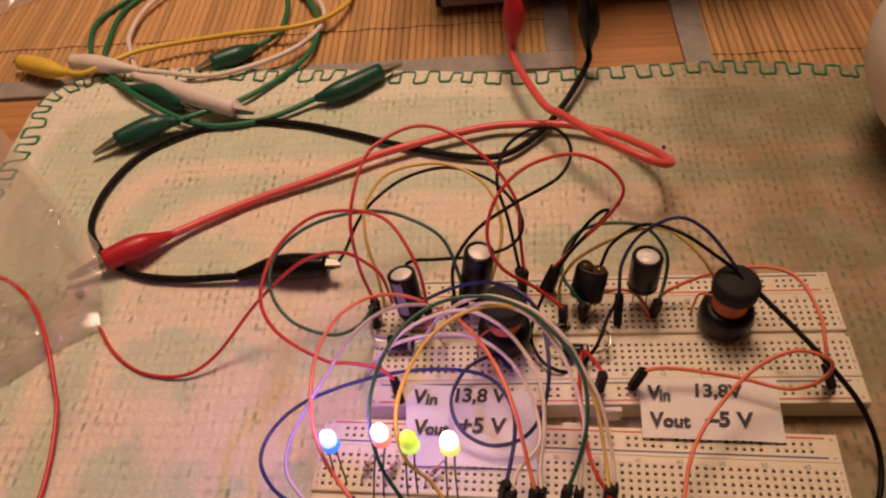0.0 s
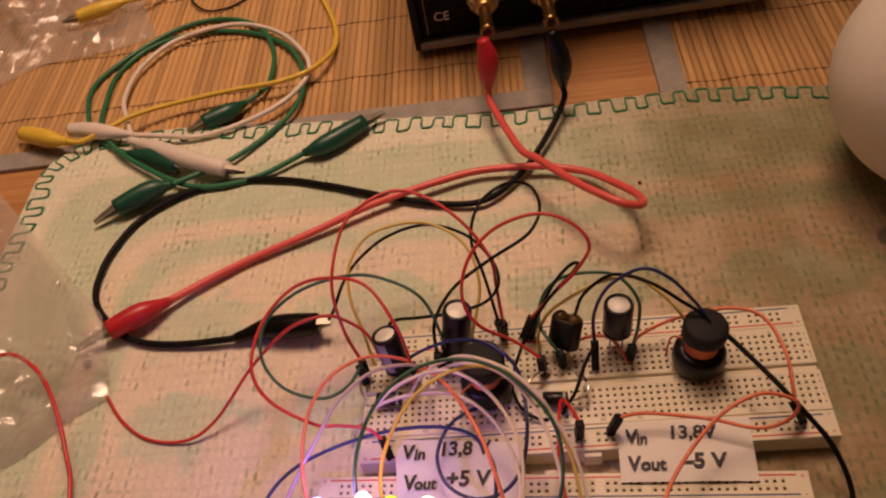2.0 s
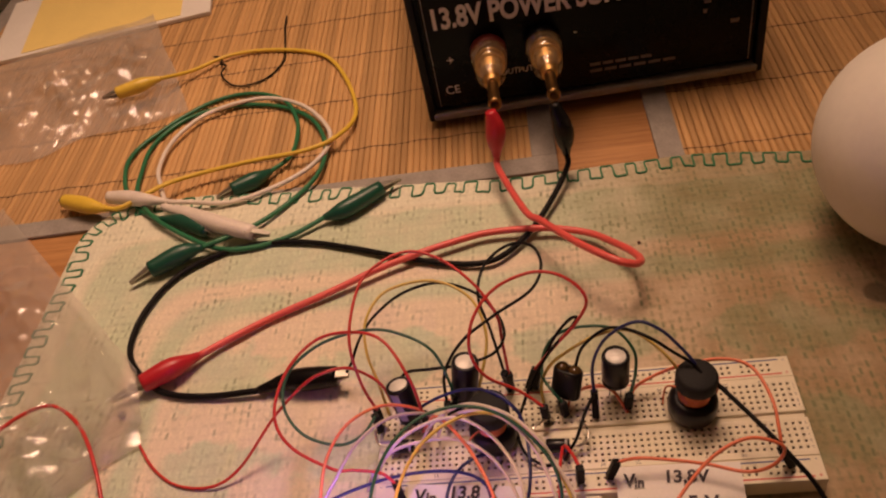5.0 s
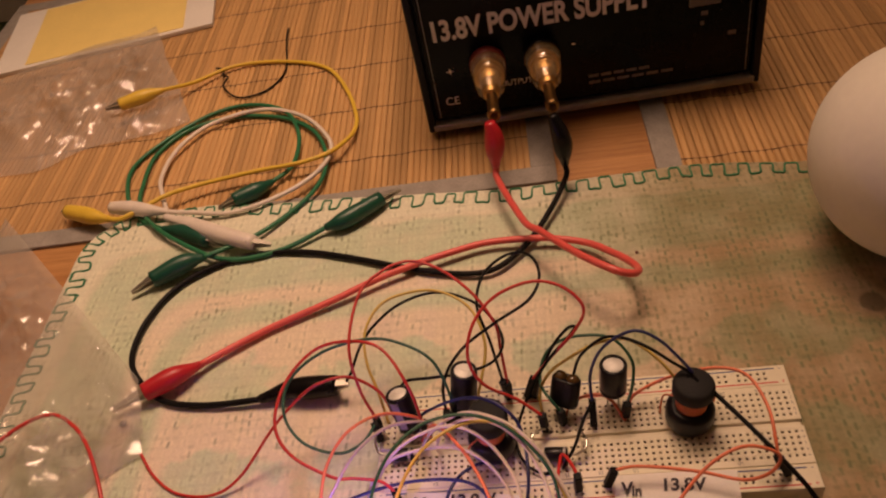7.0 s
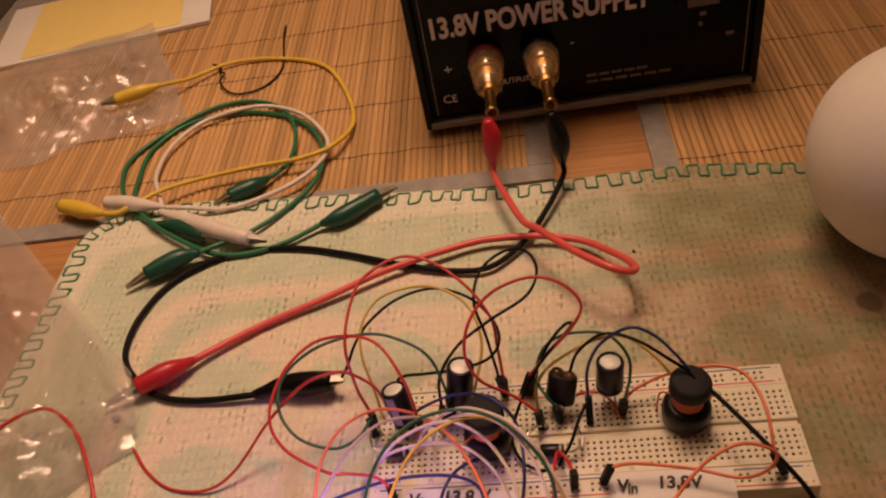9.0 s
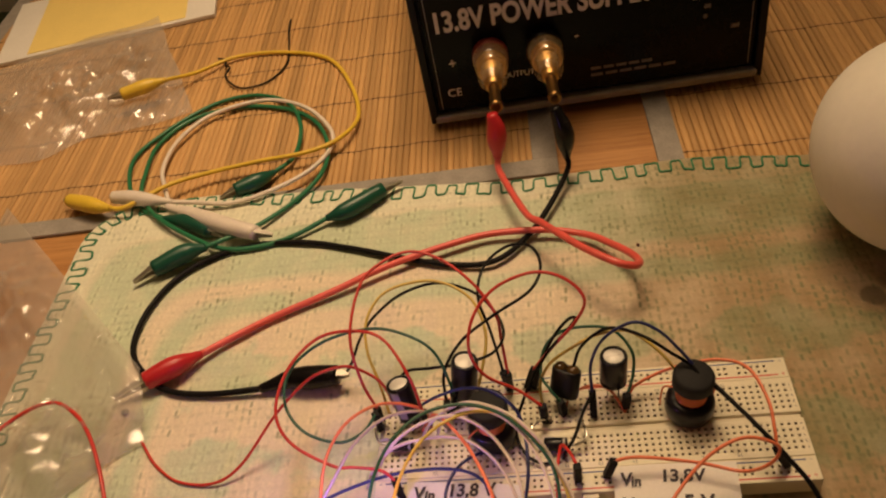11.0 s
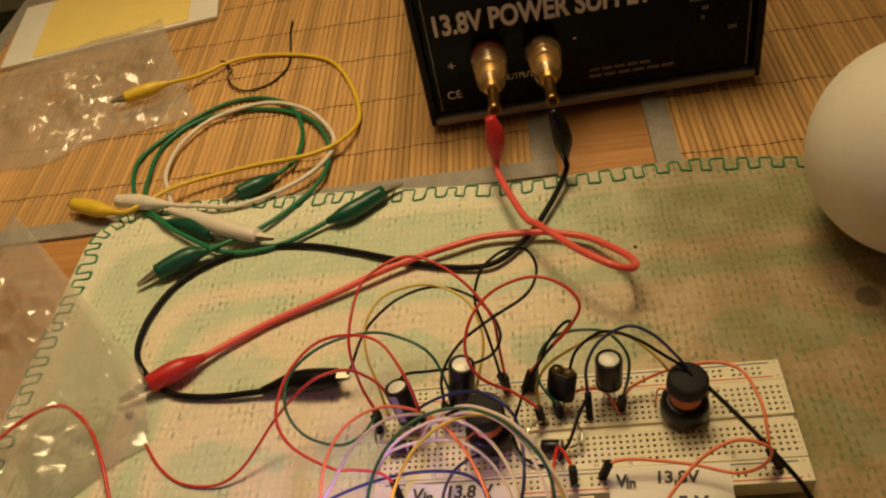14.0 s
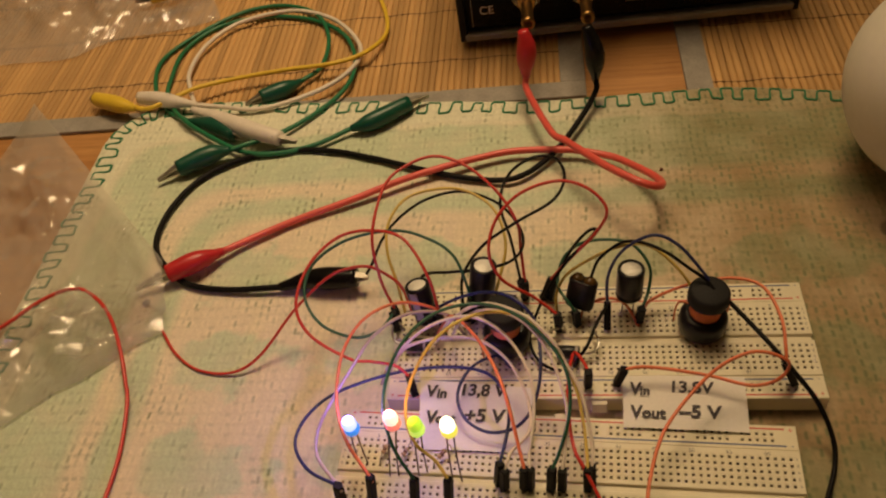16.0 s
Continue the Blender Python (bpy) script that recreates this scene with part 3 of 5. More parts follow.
def breadboard(m, label):
    """A solderless breadboard; its middle at m, its foot at z 0."""
    board = thing("breadboard", label, "breadboard", "breadboards", m)
    z = 0.0085
    columns = [(i - 31) * PITCH for i in range(63)]
    rows = [-0.01397 + i * PITCH for i in range(5)]
    rail = [(g * 6 + k - 29) * PITCH + PITCH * 0.5 - PITCH * 0.5 for g in range(10) for k in range(5)]
    perforated("terminal_block", -0.0818, 0.0818, -0.0171, -0.0004 - 0.0012, z, columns, rows, board)
    perforated("terminal_block", -0.0818, 0.0818, 0.0016, 0.0171, z, columns, [-r for r in rows][::-1], board)
    part("groove", box(-0.0815, -0.0017, 0.001, 0.0815, 0.0017, z - 0.0014), ABS_WHITE, board, "sunken middle groove")
    for s in (1, -1):
        ya, yb = (0.0177, 0.0270) if s > 0 else (-0.0270, -0.0177)
        mid = (ya + yb) / 2
        bar = perforated("power_rail", -0.0818, 0.0818, ya, yb, z - 0.0002, rail, [mid - PITCH / 2, mid + PITCH / 2], board)
        for name, y, mat in (("red_line", ya + 0.0013, RED_LINE), ("blue_line", yb - 0.0013, BLUE_LINE)):
            part(name, box(-0.0780, y - 0.00028, z - 0.0004, 0.0780, y + 0.00028, z - 0.00012), mat, bar)
        for x in (-0.0800, 0.0800):
            lettering("sign", "+", 0.003, pose(x, ya + 0.0006, z - 0.0002), RED_LINE, bar, align="CENTER")
            lettering("sign", "-", 0.003, pose(x, yb - 0.0020, z - 0.0002), BLUE_LINE, bar, align="CENTER")
    for s in (1, -1):
        for n in range(5, 64, 5):
            x = (n - 32) * PITCH * -1
            y = 0.01555 * s - 0.0006
            lettering("number", str(n), 0.0021, pose(x, y + 0.0011, z, 0, 0, 180), PRINT_GREY, board, align="CENTER")
        for x in (-0.0806, 0.0806):
            for k, r in enumerate(rows):
                lettering("letter", "abcdefghij"[k + (5 if s > 0 else 0)], 0.0018, pose(x, (r if s < 0 else -rows[4 - k]) - 0.0005, z, 0, 0, 0), PRINT_GREY, board, align="CENTER")
    for x in (-0.05, 0.0, 0.05):
        part("dovetail", box(x - 0.003, -0.0292, 0.001, x + 0.003, -0.0272, 0.0072, 0.0004), ABS_WHITE, board)
    return board


BOARD_Z = 0.0010
breadboard(pose(-2 * PITCH, 0, BOARD_Z), "ivory solderless breadboard with coils and capacitors plugged in, on the towel")
breadboard(pose(-0.0203, -0.0622, BOARD_Z, 0, 0, 177.4), "ivory solderless breadboard with lit diodes plugged in, on the towel")
ZB = 0.0095


def between(a, b):
    """A pose at a whose z axis points to b, and the distance."""
    a, b = Vector(a), Vector(b)
    return Matrix.Translation(a) @ (b - a).to_track_quat("Z", "Y").to_matrix().to_4x4(), (b - a).length


# ---- capacitors ----
def capacitor(foot, top, radius, length, label, lid=None):
    """An upright electrolytic can with leads to the board; top: the middle of its lid."""
    m, far = between(foot, top)
    cap = thing("capacitor", label, "capacitor", "electrolytic capacitors", m)
    z0, z1, r = far - length, far, radius
    part("sleeve", lathe([(r * 0.6, z0), (r * 0.92, z0), (r, z0 + 0.0006), (r, z0 + 0.0014), (r * 0.93, z0 + 0.002), (r, z0 + 0.0027), (r, z1 - 0.0008), (r * 0.96, z1 - 0.0001), (r * 0.76, z1 + 0.0001), (r * 0.73, z1 - 0.0004)]), CAP_SLEEVE, cap, smooth=True)
    part("lid", lathe([(r * 0.75, z1 - 0.0006), (r * 0.70, z1 - 0.0003), (0, z1 - 0.0002)]), lid or ALU, cap, "bare aluminium lid", smooth=True)
    for a in () if lid else (45, 135):
        part("lid_groove", box(-r * 0.6, -0.00007, z1 - 0.0001, r * 0.6, 0.00007, z1 + 0.00002), ALU, cap).rotation_euler = (0, 0, radians(a))
    bm = bmesh.new()
    n = 6
    for i in range(n):
        a0, a1 = radians(20 + 40 * i / n), radians(20 + 40 * (i + 1) / n)
        q = 1.006 * r
        bm.faces.new([bm.verts.new((q * math.cos(a), q * math.sin(a), z)) for a, z in ((a0, z0 + 0.003), (a1, z0 + 0.003), (a1, z1 - 0.001), (a0, z1 - 0.001))])
    part("stripe", bm, CAP_STRIPE, cap, "pale polarity stripe")
    part("bung", lathe([(0, z0 + 0.0002), (r * 0.9, z0 + 0.0002), (r * 0.9, z0 + 0.001)]), BLACK_RUBBER, cap)
    for s in (1, -1):
        tube("lead", [(s * 0.0025, 0, z0 + 0.0004), (s * 0.0025, 0, z0 * 0.5), (s * 0.0025, 0, -0.003)], 0.0003, STEEL, cap)
    return cap


capacitor((-0.0725, 0.0070, ZB), (-0.0758, 0.0120, 0.0320), 0.0051, 0.0180, "tilted black electrolytic capacitor with aluminium lid on the breadboard")
capacitor((-0.0525, 0.0125, ZB), (-0.0480, 0.0150, 0.0393), 0.0053, 0.0205, "tall black electrolytic capacitor with bare aluminium lid")
capacitor((0.0078, 0.0135, ZB), (0.0088, 0.0148, 0.0352), 0.0053, 0.0152, "upright black electrolytic capacitor beside the drum coil")


def twin_capacitor(foot, top):
    """Two slim cans side by side in one dark sleeve, leaning; their rounded amber tops show."""
    m, far = between(foot, top)
    cap = thing("capacitor", "leaning pair of dark capacitors in one sleeve with amber tops", "capacitor", "electrolytic capacitors", m)
    r, half, z0 = 0.0033, 0.0026, 0.0080
    bm = bmesh.new()
    rings = []
    for k, z in ((0.80, z0), (0.97, z0 + 0.0005), (1.0, z0 + 0.0014), (1.0, far - 0.0022), (0.95, far - 0.0012), (0.84, far - 0.0010)):
        ring = []
        for i in range(28):
            a = 2 * math.pi * i / 28
            ring.append(bm.verts.new(((half if math.cos(a) > 0 else -half) + r * k * math.cos(a), r * k * math.sin(a) * 1.12, z)))
        rings.append(ring)
    for a, b in zip(rings, rings[1:]):
        for i in range(28):
            j = (i + 1) % 28
            bm.faces.new((a[i], a[j], b[j], b[i]))
    bm.faces.new(rings[0][::-1])
    bm.faces.new(rings[-1])
    part("sleeve", bm, SHRINK, cap, "shiny black shrunk sleeve", smooth=True)
    for s in (1, -1):
        part("top", lathe([(r * 0.84, far - 0.0016), (r * 0.80, far - 0.0006), (r * 0.58, far + 0.0004), (r * 0.28, far + 0.0009), (0, far + 0.0010)], 24, pose(s * half, 0, 0)), AMBER_TOP, cap, "glossy dark amber rounded top", smooth=True)
        tube("lead", [(s * 0.0027, 0, z0 + 0.0004), (s * 0.0026, 0, z0 * 0.5), (s * 0.0025, 0, -0.003)], 0.0003, BRIGHT_LEAD, cap)
    return cap


twin_capacitor((-0.0132, 0.0085, ZB), (-0.0090, 0.0165, 0.0285))


# ---- drum coils ----
def drum_coil(place, tilt, label):
    m = pose(*place) @ pose(0, 0, 0, *tilt)
    coil = thing("drum_coil", label, "inductor coil", "drum coils", m)
    part("lower_flange", lathe([(0, 0), (0.0074, 0), (0.0086, 0.0010), (0.0092, 0.0030), (0.0093, 0.0060), (0.0091, 0.0086), (0.0083, 0.0102), (0.0066, 0.0108), (0.005, 0.0107)]), SHRINK, coil, "shiny black shrunk sleeve", smooth=True)
    prof = [(0.0060, 0.0100)]
    for k in range(11):
        z = 0.0102 + 0.0008 * k
        prof += [(0.00580, z + 0.0002), (0.0059, z + 0.0004), (0.00580, z + 0.0006), (0.0055, z + 0.0008)]
    bm = lathe(prof, 28)
    part("winding", bm, COPPER, coil, "copper wire winding", smooth=True)
    part("upper_flange", lathe([(0.0055, 0.0178), (0.0073, 0.0179), (0.0077, 0.0185), (0.0077, 0.0228), (0.0072, 0.0238), (0.0064, 0.0243), (0, 0.0245)]), FERRITE, coil, "matt black ferrite top", smooth=True)
    for s in (1, -1):
        tube("lead", [(s * 0.0058, 0.002, 0.0135), (s * 0.0094, 0.004, 0.0115), (s * 0.0100, 0.005, 0.004), (s * 0.0098, 0.005, -0.003)], 0.0004, COPPER, coil)
    return coil


drum_coil((0.0356, 0.0042, ZB + 0.0005), (0, 3, 0), "black drum coil with copper winding standing on the breadboard")
drum_coil((-0.0404, -0.0022, ZB + 0.0018), (2, -2, 60), "black drum coil with copper winding behind arching wires")


# ---- diodes ----
def diode(a, b, arch, label):
    """A black barrel diode with its leads bent in arches down to the board."""
    m, far = between(a, b)
    ob = thing("diode", label, "diode", "diodes", m)
    part("body", lathe([(0, 0), (0.0024, 0), (0.0027, 0.0004), (0.0027, far - 0.0004), (0.0024, far), (0, far)], 24), SHRINK, ob, smooth=True)
    part("band", lathe([(0.00275, far * 0.80), (0.00278, far * 0.82), (0.00278, far * 0.90), (0.00275, far * 0.92)], 24), CAP_STRIPE, ob, "silver cathode band")
    inv = m.inverted()
    for pts in arch:
        tube("lead", [inv @ Vector(p) for p in pts], 0.00055, BRIGHT_LEAD, ob)
    return ob


diode((-0.0206, -0.0080, ZB + 0.0032), (-0.0118, -0.0086, ZB + 0.0032), [[(-0.0206, -0.0080, 0.0127), (-0.0243, -0.0064, 0.0135), (-0.0254, -0.0032, 0.0150), (-0.0232, 0.0005, 0.0150), (-0.0180, 0.0042, 0.0120), (-0.0166, 0.0050, 0.0065)], [(-0.0118, -0.0086, 0.0127), (-0.0080, -0.0094, 0.0135), (-0.0046, -0.0075, 0.0150), (-0.0047, -0.0032, 0.0150), (-0.0068, 0.0022, 0.0125), (-0.0075, 0.0039, 0.0065)]], "black barrel diode with silver band lying on the breadboard")
diode((-0.0815, -0.0035, ZB + 0.0032), (-0.0722, -0.0040, ZB + 0.0032), [[(-0.0815, -0.0035, 0.0127), (-0.0865, -0.002, 0.0130), (-0.0875, 0.003, 0.0160), (-0.0855, 0.0065, 0.0140), (-0.0830, 0.0070, 0.0065)], [(-0.0722, -0.0040, 0.0127), (-0.0680, -0.002, 0.0130), (-0.0672, 0.003, 0.0150), (-0.0685, 0.006, 0.0130), (-0.0690, 0.0065, 0.0065)]], "black barrel diode with curled leads beside a capacitor")


# ---- light emitting diodes ----
LED_LEAD = material("dull_tinned_lead", (0.16, 0.12, 0.10), 0.45, metal=0.6, vary=0.15, scale=300)


def led(foot, base, colour, lens, dome, watts, label):
    """A 5 mm lamp on long leads; base: the middle of its rim."""
    foot, base = Vector(foot), Vector(base)
    ob = thing("led", label, "LED lamp", "light emitting diodes", Matrix.Translation(foot))
    b = base - foot
    r = 0.0025
    m = Matrix.Translation(b) @ pose(0, 0, 0, 8, 0, 0)
    part("lens", lathe([(0, 0), (0.0028, 0), (0.0028, 0.0010), (r, 0.0011), (r, 0.0036), (r * 0.8, 0.0038)], 24, m), lens, ob, smooth=True)
    part("dome", lathe([(r * 0.98, 0.0035), (r, 0.0040), (r, 0.0055), (r * 0.9, 0.0068), (r * 0.62, 0.0078), (r * 0.3, 0.0083), (0, 0.0085)], 24, m), dome, ob, "glowing lens dome", smooth=True)
    for s in (1, -1):
        tube("lead", [b + Vector((s * 0.0012, 0, 0.0003)), b * 0.55 + Vector((s * 0.0013, 0.0003, 0)), Vector((s * 0.00127 * (1.6 if s > 0 else 1), s * 0.0002, -0.004))], 0.0003, LED_LEAD, ob)
    if watts:
        lamp("led_glow", "POINT", b + foot + Vector((0, -0.0002, 0.0105)), watts, colour, 0.002)
    return ob


led((-0.0930, -0.0548, ZB), (-0.0914, -0.0545, 0.0338), (0.30, 0.18, 1.0), glow("blue_lens", (0.05, 0.30, 1.0), 0.8), glow("lit_blue_dome", (0.32, 0.42, 1.0), 2.2), 0.055, "lit blue round LED on long wire leads")
led((-0.0812, -0.0590, ZB), (-0.0748, -0.0575, 0.0428), (1.0, 0.25, 0.3), glow("red_lens", (1.0, 0.22, 0.18), 0.9), glow("lit_red_dome", (1.0, 0.6, 0.52), 1.6), 0.02, "lit red round LED on long wire leads")
led((-0.0702, -0.0585, ZB), (-0.0672, -0.0575, 0.0388), (0.5, 1.0, 0.1), glow("green_lens", (0.5, 0.8, 0.12), 0.9), glow("lit_green_dome", (0.42, 0.72, 0.05), 0.75), 0.0006, "dimly lit green round LED on long wire leads")
led((-0.0574, -0.0610, ZB), (-0.0553, -0.0605, 0.0436), (1.0, 0.8, 0.3), glow("yellow_lens", (0.95, 0.85, 0.12), 1.0), glow("lit_yellow_dome", (1.0, 0.93, 0.65), 3.0), 0.006, "brightly lit yellow round LED on long wire leads")


# ---- resistors ----
def resistor(a, b, label="small beige resistor with brown bands on the breadboard"):
    m, far = between(a, b)
    ob = thing("resistor", label, "resistor", "resistors", m)
    part("body", lathe([(0, 0), (0.0006, 0), (0.0009, 0.0003), (0.0009, 0.0009), (0.0007, 0.0012), (0.0007, far - 0.0012), (0.0009, far - 0.0009), (0.0009, far - 0.0003), (0.0006, far), (0, far)], 16), BEIGE_RESISTOR, ob, smooth=True)
    for k in (0.35, 0.5, 0.68):
        part("band", lathe([(0.00072, far * k), (0.00075, far * k + 0.0001), (0.00075, far * k + 0.0003), (0.00072, far * k + 0.0004)], 16), BROWN_BAND, ob)
    inv = m.inverted()
    for p, s in ((Vector(a), -1), (Vector(b), 1)):
        way = (Vector(b) - Vector(a)).normalized() * s
        tube("lead", [inv @ p, inv @ (p + way * 0.0018), inv @ (p + way * 0.0026 - Vector((0, 0, 0.001))), inv @ Vector((*(p + way * 0.0028).xy, ZB - 0.004))], 0.00025, STEEL, ob)
    return ob


resistor((-0.0640, -0.0540, 0.0125), (-0.0615, -0.0512, 0.0135))
resistor((-0.0772, -0.0530, 0.0120), (-0.0758, -0.0500, 0.0125))
resistor((-0.0850, -0.0520, 0.0120), (-0.0838, -0.0490, 0.0125))


# ---- paper labels ----
def paper_label(corners, lines, label):
    """A scrap of paper with marker writing. corners: front left, front right, back right, back left."""
    a, b, c, d = [Vector(p) for p in corners]
    ob = thing("paper_label", label, "paper label", "handwritten paper labels")
    verts, faces = [], []
    nu, nv = 14, 9
    for k in (0, 1):
        for i in range(nu + 1):
            for j in range(nv + 1):
                u, v = i / nu, j / nv
                p = a.lerp(b, u).lerp(d.lerp(c, u), v)
                z = 0.0005 * math.sin(u * 3.1) + 0.0004 * noise.noise((u * 3, v * 3, a.x * 50)) + 0.0006 * u * v
                verts.append((p.x, p.y, p.z + z - k * 0.00015))
    w, n = nv + 1, (nu + 1) * (nv + 1)
    for i in range(nu):
        for j in range(nv):
            q = i * w + j
            faces += [(q, q + w, q + w + 1, q + 1), (n + q, n + q + 1, n + q + w + 1, n + q + w)]
    link_mesh("sheet", verts, faces, PAPER, ob, smooth=True)
    x = (b - a).normalized()
    y = (d - a)
    y = (y - x * y.dot(x)).normalized()
    for words, place, size, wide in lines:
        m = Matrix((x, y, x.cross(y))).transposed().to_4x4()
        m.translation = Vector(place)
        lettering("writing", words, size * 1.1, m @ pose(0, 0, 0.0011), INK, ob, "handwritten black marker", wide, 0.034, 0.08)
    return ob


Z1 = ZB + 0.0008
paper_label([(0.0030, -0.0400, Z1), (0.0468, -0.0420, Z1), (0.0485, -0.0190, Z1), (0.0041, -0.0178, Z1)], [("V", (0.0062, -0.0262, Z1), 0.0064, 0.9), ("in", (0.0097, -0.0268, Z1), 0.0052, 0.9), ("13,8V", (0.0203, -0.0256, Z1), 0.0062, 1.0), ("V", (0.0058, -0.0362, Z1), 0.0064, 0.9), ("out", (0.0098, -0.0363, Z1), 0.0054, 1.0), ("\u20135 V", (0.0232, -0.0362, Z1), 0.0066, 1.05)], "white paper scrap with black marker writing on the breadboard")
paper_label([(-0.0718, -0.0495, Z1), (-0.0308, -0.0508, Z1), (-0.0300, -0.0235, Z1), (-0.0745, -0.0190, Z1)], [("V", (-0.0714, -0.0272, Z1), 0.0066, 0.9), ("in", (-0.0672, -0.0278, Z1), 0.0054, 0.95), ("13,8 V", (-0.0585, -0.0268, Z1), 0.0066, 0.95), ("V", (-0.0706, -0.0386, Z1), 0.0066, 0.9), ("out", (-0.0668, -0.0388, Z1), 0.0052, 0.95), ("+5 V", (-0.0560, -0.0382, Z1), 0.0070, 1.0)], "larger white paper scrap with marker writing under the wires")


# ---- power supply ----
DIM = material("dim_print", (0.26, 0.22, 0.17), 0.5, vary=0.15, scale=200)
FAINT = material("faint_print", (0.13, 0.10, 0.08), 0.5, vary=0.2, scale=300)


def power_supply():
    """A black bench supply. Local x along its front, y into it, z up from the mat."""
    psu = thing("power_supply", "black bench power supply with two terminal posts on the place mat", "power supply", m=pose(-0.0757, 0.2262, MAT_Z, 0, 0, 3.0))
    w, d, h = 0.1940, 0.21, 0.118
    body = part("case", box(0, 0.004, 0.004, w, d, h, 0.0025), BLACK_CASE, psu)
    part("front_panel", box(0.006, -0.0005, 0.0125, w - 0.006, 0.005, h - 0.006, 0.0008), PANEL, psu, "glossy black front panel")
    part("front_bezel", box(0.003, -0.0030, 0.0050, w - 0.003, 0.004, 0.0098, 0.0012), BEZEL, psu, "grey metal lower bezel")
    for x in (0.0, w - 0.0045):
        part("side_bezel", box(x, -0.0020, 0.0045, x + 0.0045, 0.006, h - 0.002, 0.0010), BLACK_CASE, psu)
    part("top_bezel", box(0.0045, -0.0020, h - 0.006, w - 0.0045, 0.005, h - 0.001, 0.0010), BLACK_CASE, psu)
    part("panel_edge", box(0.0082, -0.0009, 0.0135, 0.0086, -0.0004, h - 0.01), BEZEL, psu)
    part("panel_edge", box(w - 0.0086, -0.0009, 0.0135, w - 0.0082, -0.0004, h - 0.01), BEZEL, psu)
    for x in (0.015, w - 0.015):
        for y in (0.02, d - 0.02):
            part("foot", lathe([(0, 0.0), (0.007, 0.0), (0.0075, 0.0008), (0.0075, 0.0042), (0, 0.0042)], 20, pose(x, y, 0)), BLACK_RUBBER, psu)
    front = pose(0, -0.0006, 0, 90, 0, 0)

    def words(name, text, x, z, size, wide=1.0, bold=0.0, label="", shear=0.0):
        lettering(name, text, size, front @ pose(x, z, 0), LETTER, psu, label, wide, bold, shear)

    words("title", "13.8V POWER SUPPLY", 0.0105, 0.0640, 0.0172, 0.735, 0.034, "pale bold title lettering")
    for k, (wide, tall) in enumerate(((0.0052, 0.0074), (0.0036, 0.0050), (0.0042, 0.0050), (0.0044, 0.0050), (0.0044, 0.0050), (0.0044, 0.0050), (0.0042, 0.0050), (0.0036, 0.0050))):
        x = 0.0108 + 0.0050 * k + (0.0014 if k else 0)
        part("logo_bar", box(x, -0.0009, 0.0930, x + wide, -0.0005, 0.0930 + tall), DIM, psu, "pale plain maker's mark")
    words("plus_sign", "+", 0.0160, 0.0405, 0.009)
    words("minus_sign", "-", 0.0880, 0.0465, 0.009)
    words("mark", "CE", 0.0128, 0.0215, 0.0075, 0.95)
    words("caption", "OUTPUT", 0.0460, 0.0285, 0.0052, 0.9)
    for k, (x0, x1) in enumerate(((0.0965, 0.1325), (0.0965, 0.1460))):
        z = 0.0250 - 0.0042 * k
        n = 5 + k
        for i in range(n):
            a = x0 + (x1 - x0) * i / n
            part("print_bar", box(a, -0.0008, z, a + (x1 - x0) / n * 0.82, -0.0005, z + 0.0018), FAINT, psu, "small faint print")
    part("indicator", box(0.1525, -0.0012, 0.0590, 0.1695, -0.0002, 0.0650, 0.0004), FAINT, psu, "dull rectangular indicator window")
    for x, z, s in ((0.161, 0.053, 0.0035), (0.160, 0.047, 0.0020), (0.1765, 0.0385, 0.0045)):
        part("print_bar", box(x - s / 2, -0.0008, z, x + s / 2, -0.0005, z + 0.0024), FAINT, psu, "small faint print")
    for x, ring in ((0.0405, RED_RING), (0.0710, BLACK_RUBBER)):
        m = pose(x, -0.0005, 0.0468, 91.5, 0, 0)
        post = part("terminal_post", lathe([(0, 0), (0.0098, 0), (0.0102, 0.001), (0.0102, 0.0046), (0.0098, 0.0055), (0.006, 0.0056)], 32, m), ring, psu, smooth=True)
        part("clear_cap", lathe([(0.0096, 0.0058), (0.0100, 0.0064), (0.0100, 0.0098), (0.0094, 0.0104), (0.0090, 0.0106), (0.0089, 0.0134), (0.0094, 0.0138), (0.0094, 0.0152), (0.0088, 0.0158), (0.0086, 0.0230), (0.0078, 0.0270), (0.0064, 0.0300), (0.0046, 0.0304), (0.0046, 0.0296), (0.0058, 0.0285), (0.0064, 0.0062), (0.0096, 0.0058)], 32, m), CLEAR_CAP, post, "clear plastic screw cap", smooth=True)
        for z in (0.0108, 0.0160):
            part("gold_ring", lathe([(0.0066, z), (0.0084, z), (0.0084, z + 0.0014), (0.0066, z + 0.0014), (0.0066, z)], 32, m), GOLD, post, "gold-plated inner ring", smooth=True)
        prof = [(0, 0.005), (0.0058, 0.005)]
        for k in range(6):
            z = 0.0065 + k * 0.0028
            prof += [(0.0056, z), (0.0044, z + 0.0012), (0.0044, z + 0.0016), (0.0056, z + 0.0028)]
        prof += [(0.0044, 0.0256), (0.0044, 0.0330), (0.0038, 0.0342), (0.0028, 0.0344), (0.0026, 0.031), (0, 0.031)]
        part("gold_core", lathe(prof, 28, m), GOLD, post, "gold-plated threaded core", smooth=True)
        part("plug_pin", lathe([(0, 0.022), (0.0024, 0.022), (0.0027, 0.028), (0.0030, 0.034), (0.0030, 0.048), (0.0034, 0.0485), (0.0036, 0.0505), (0.0034, 0.0525), (0.0024, 0.0527), (0.0022, 0.046), (0, 0.046)], 24, m), BRASS, post, "dull brass hollow plug pin", smooth=True)
    return psu


power_supply()

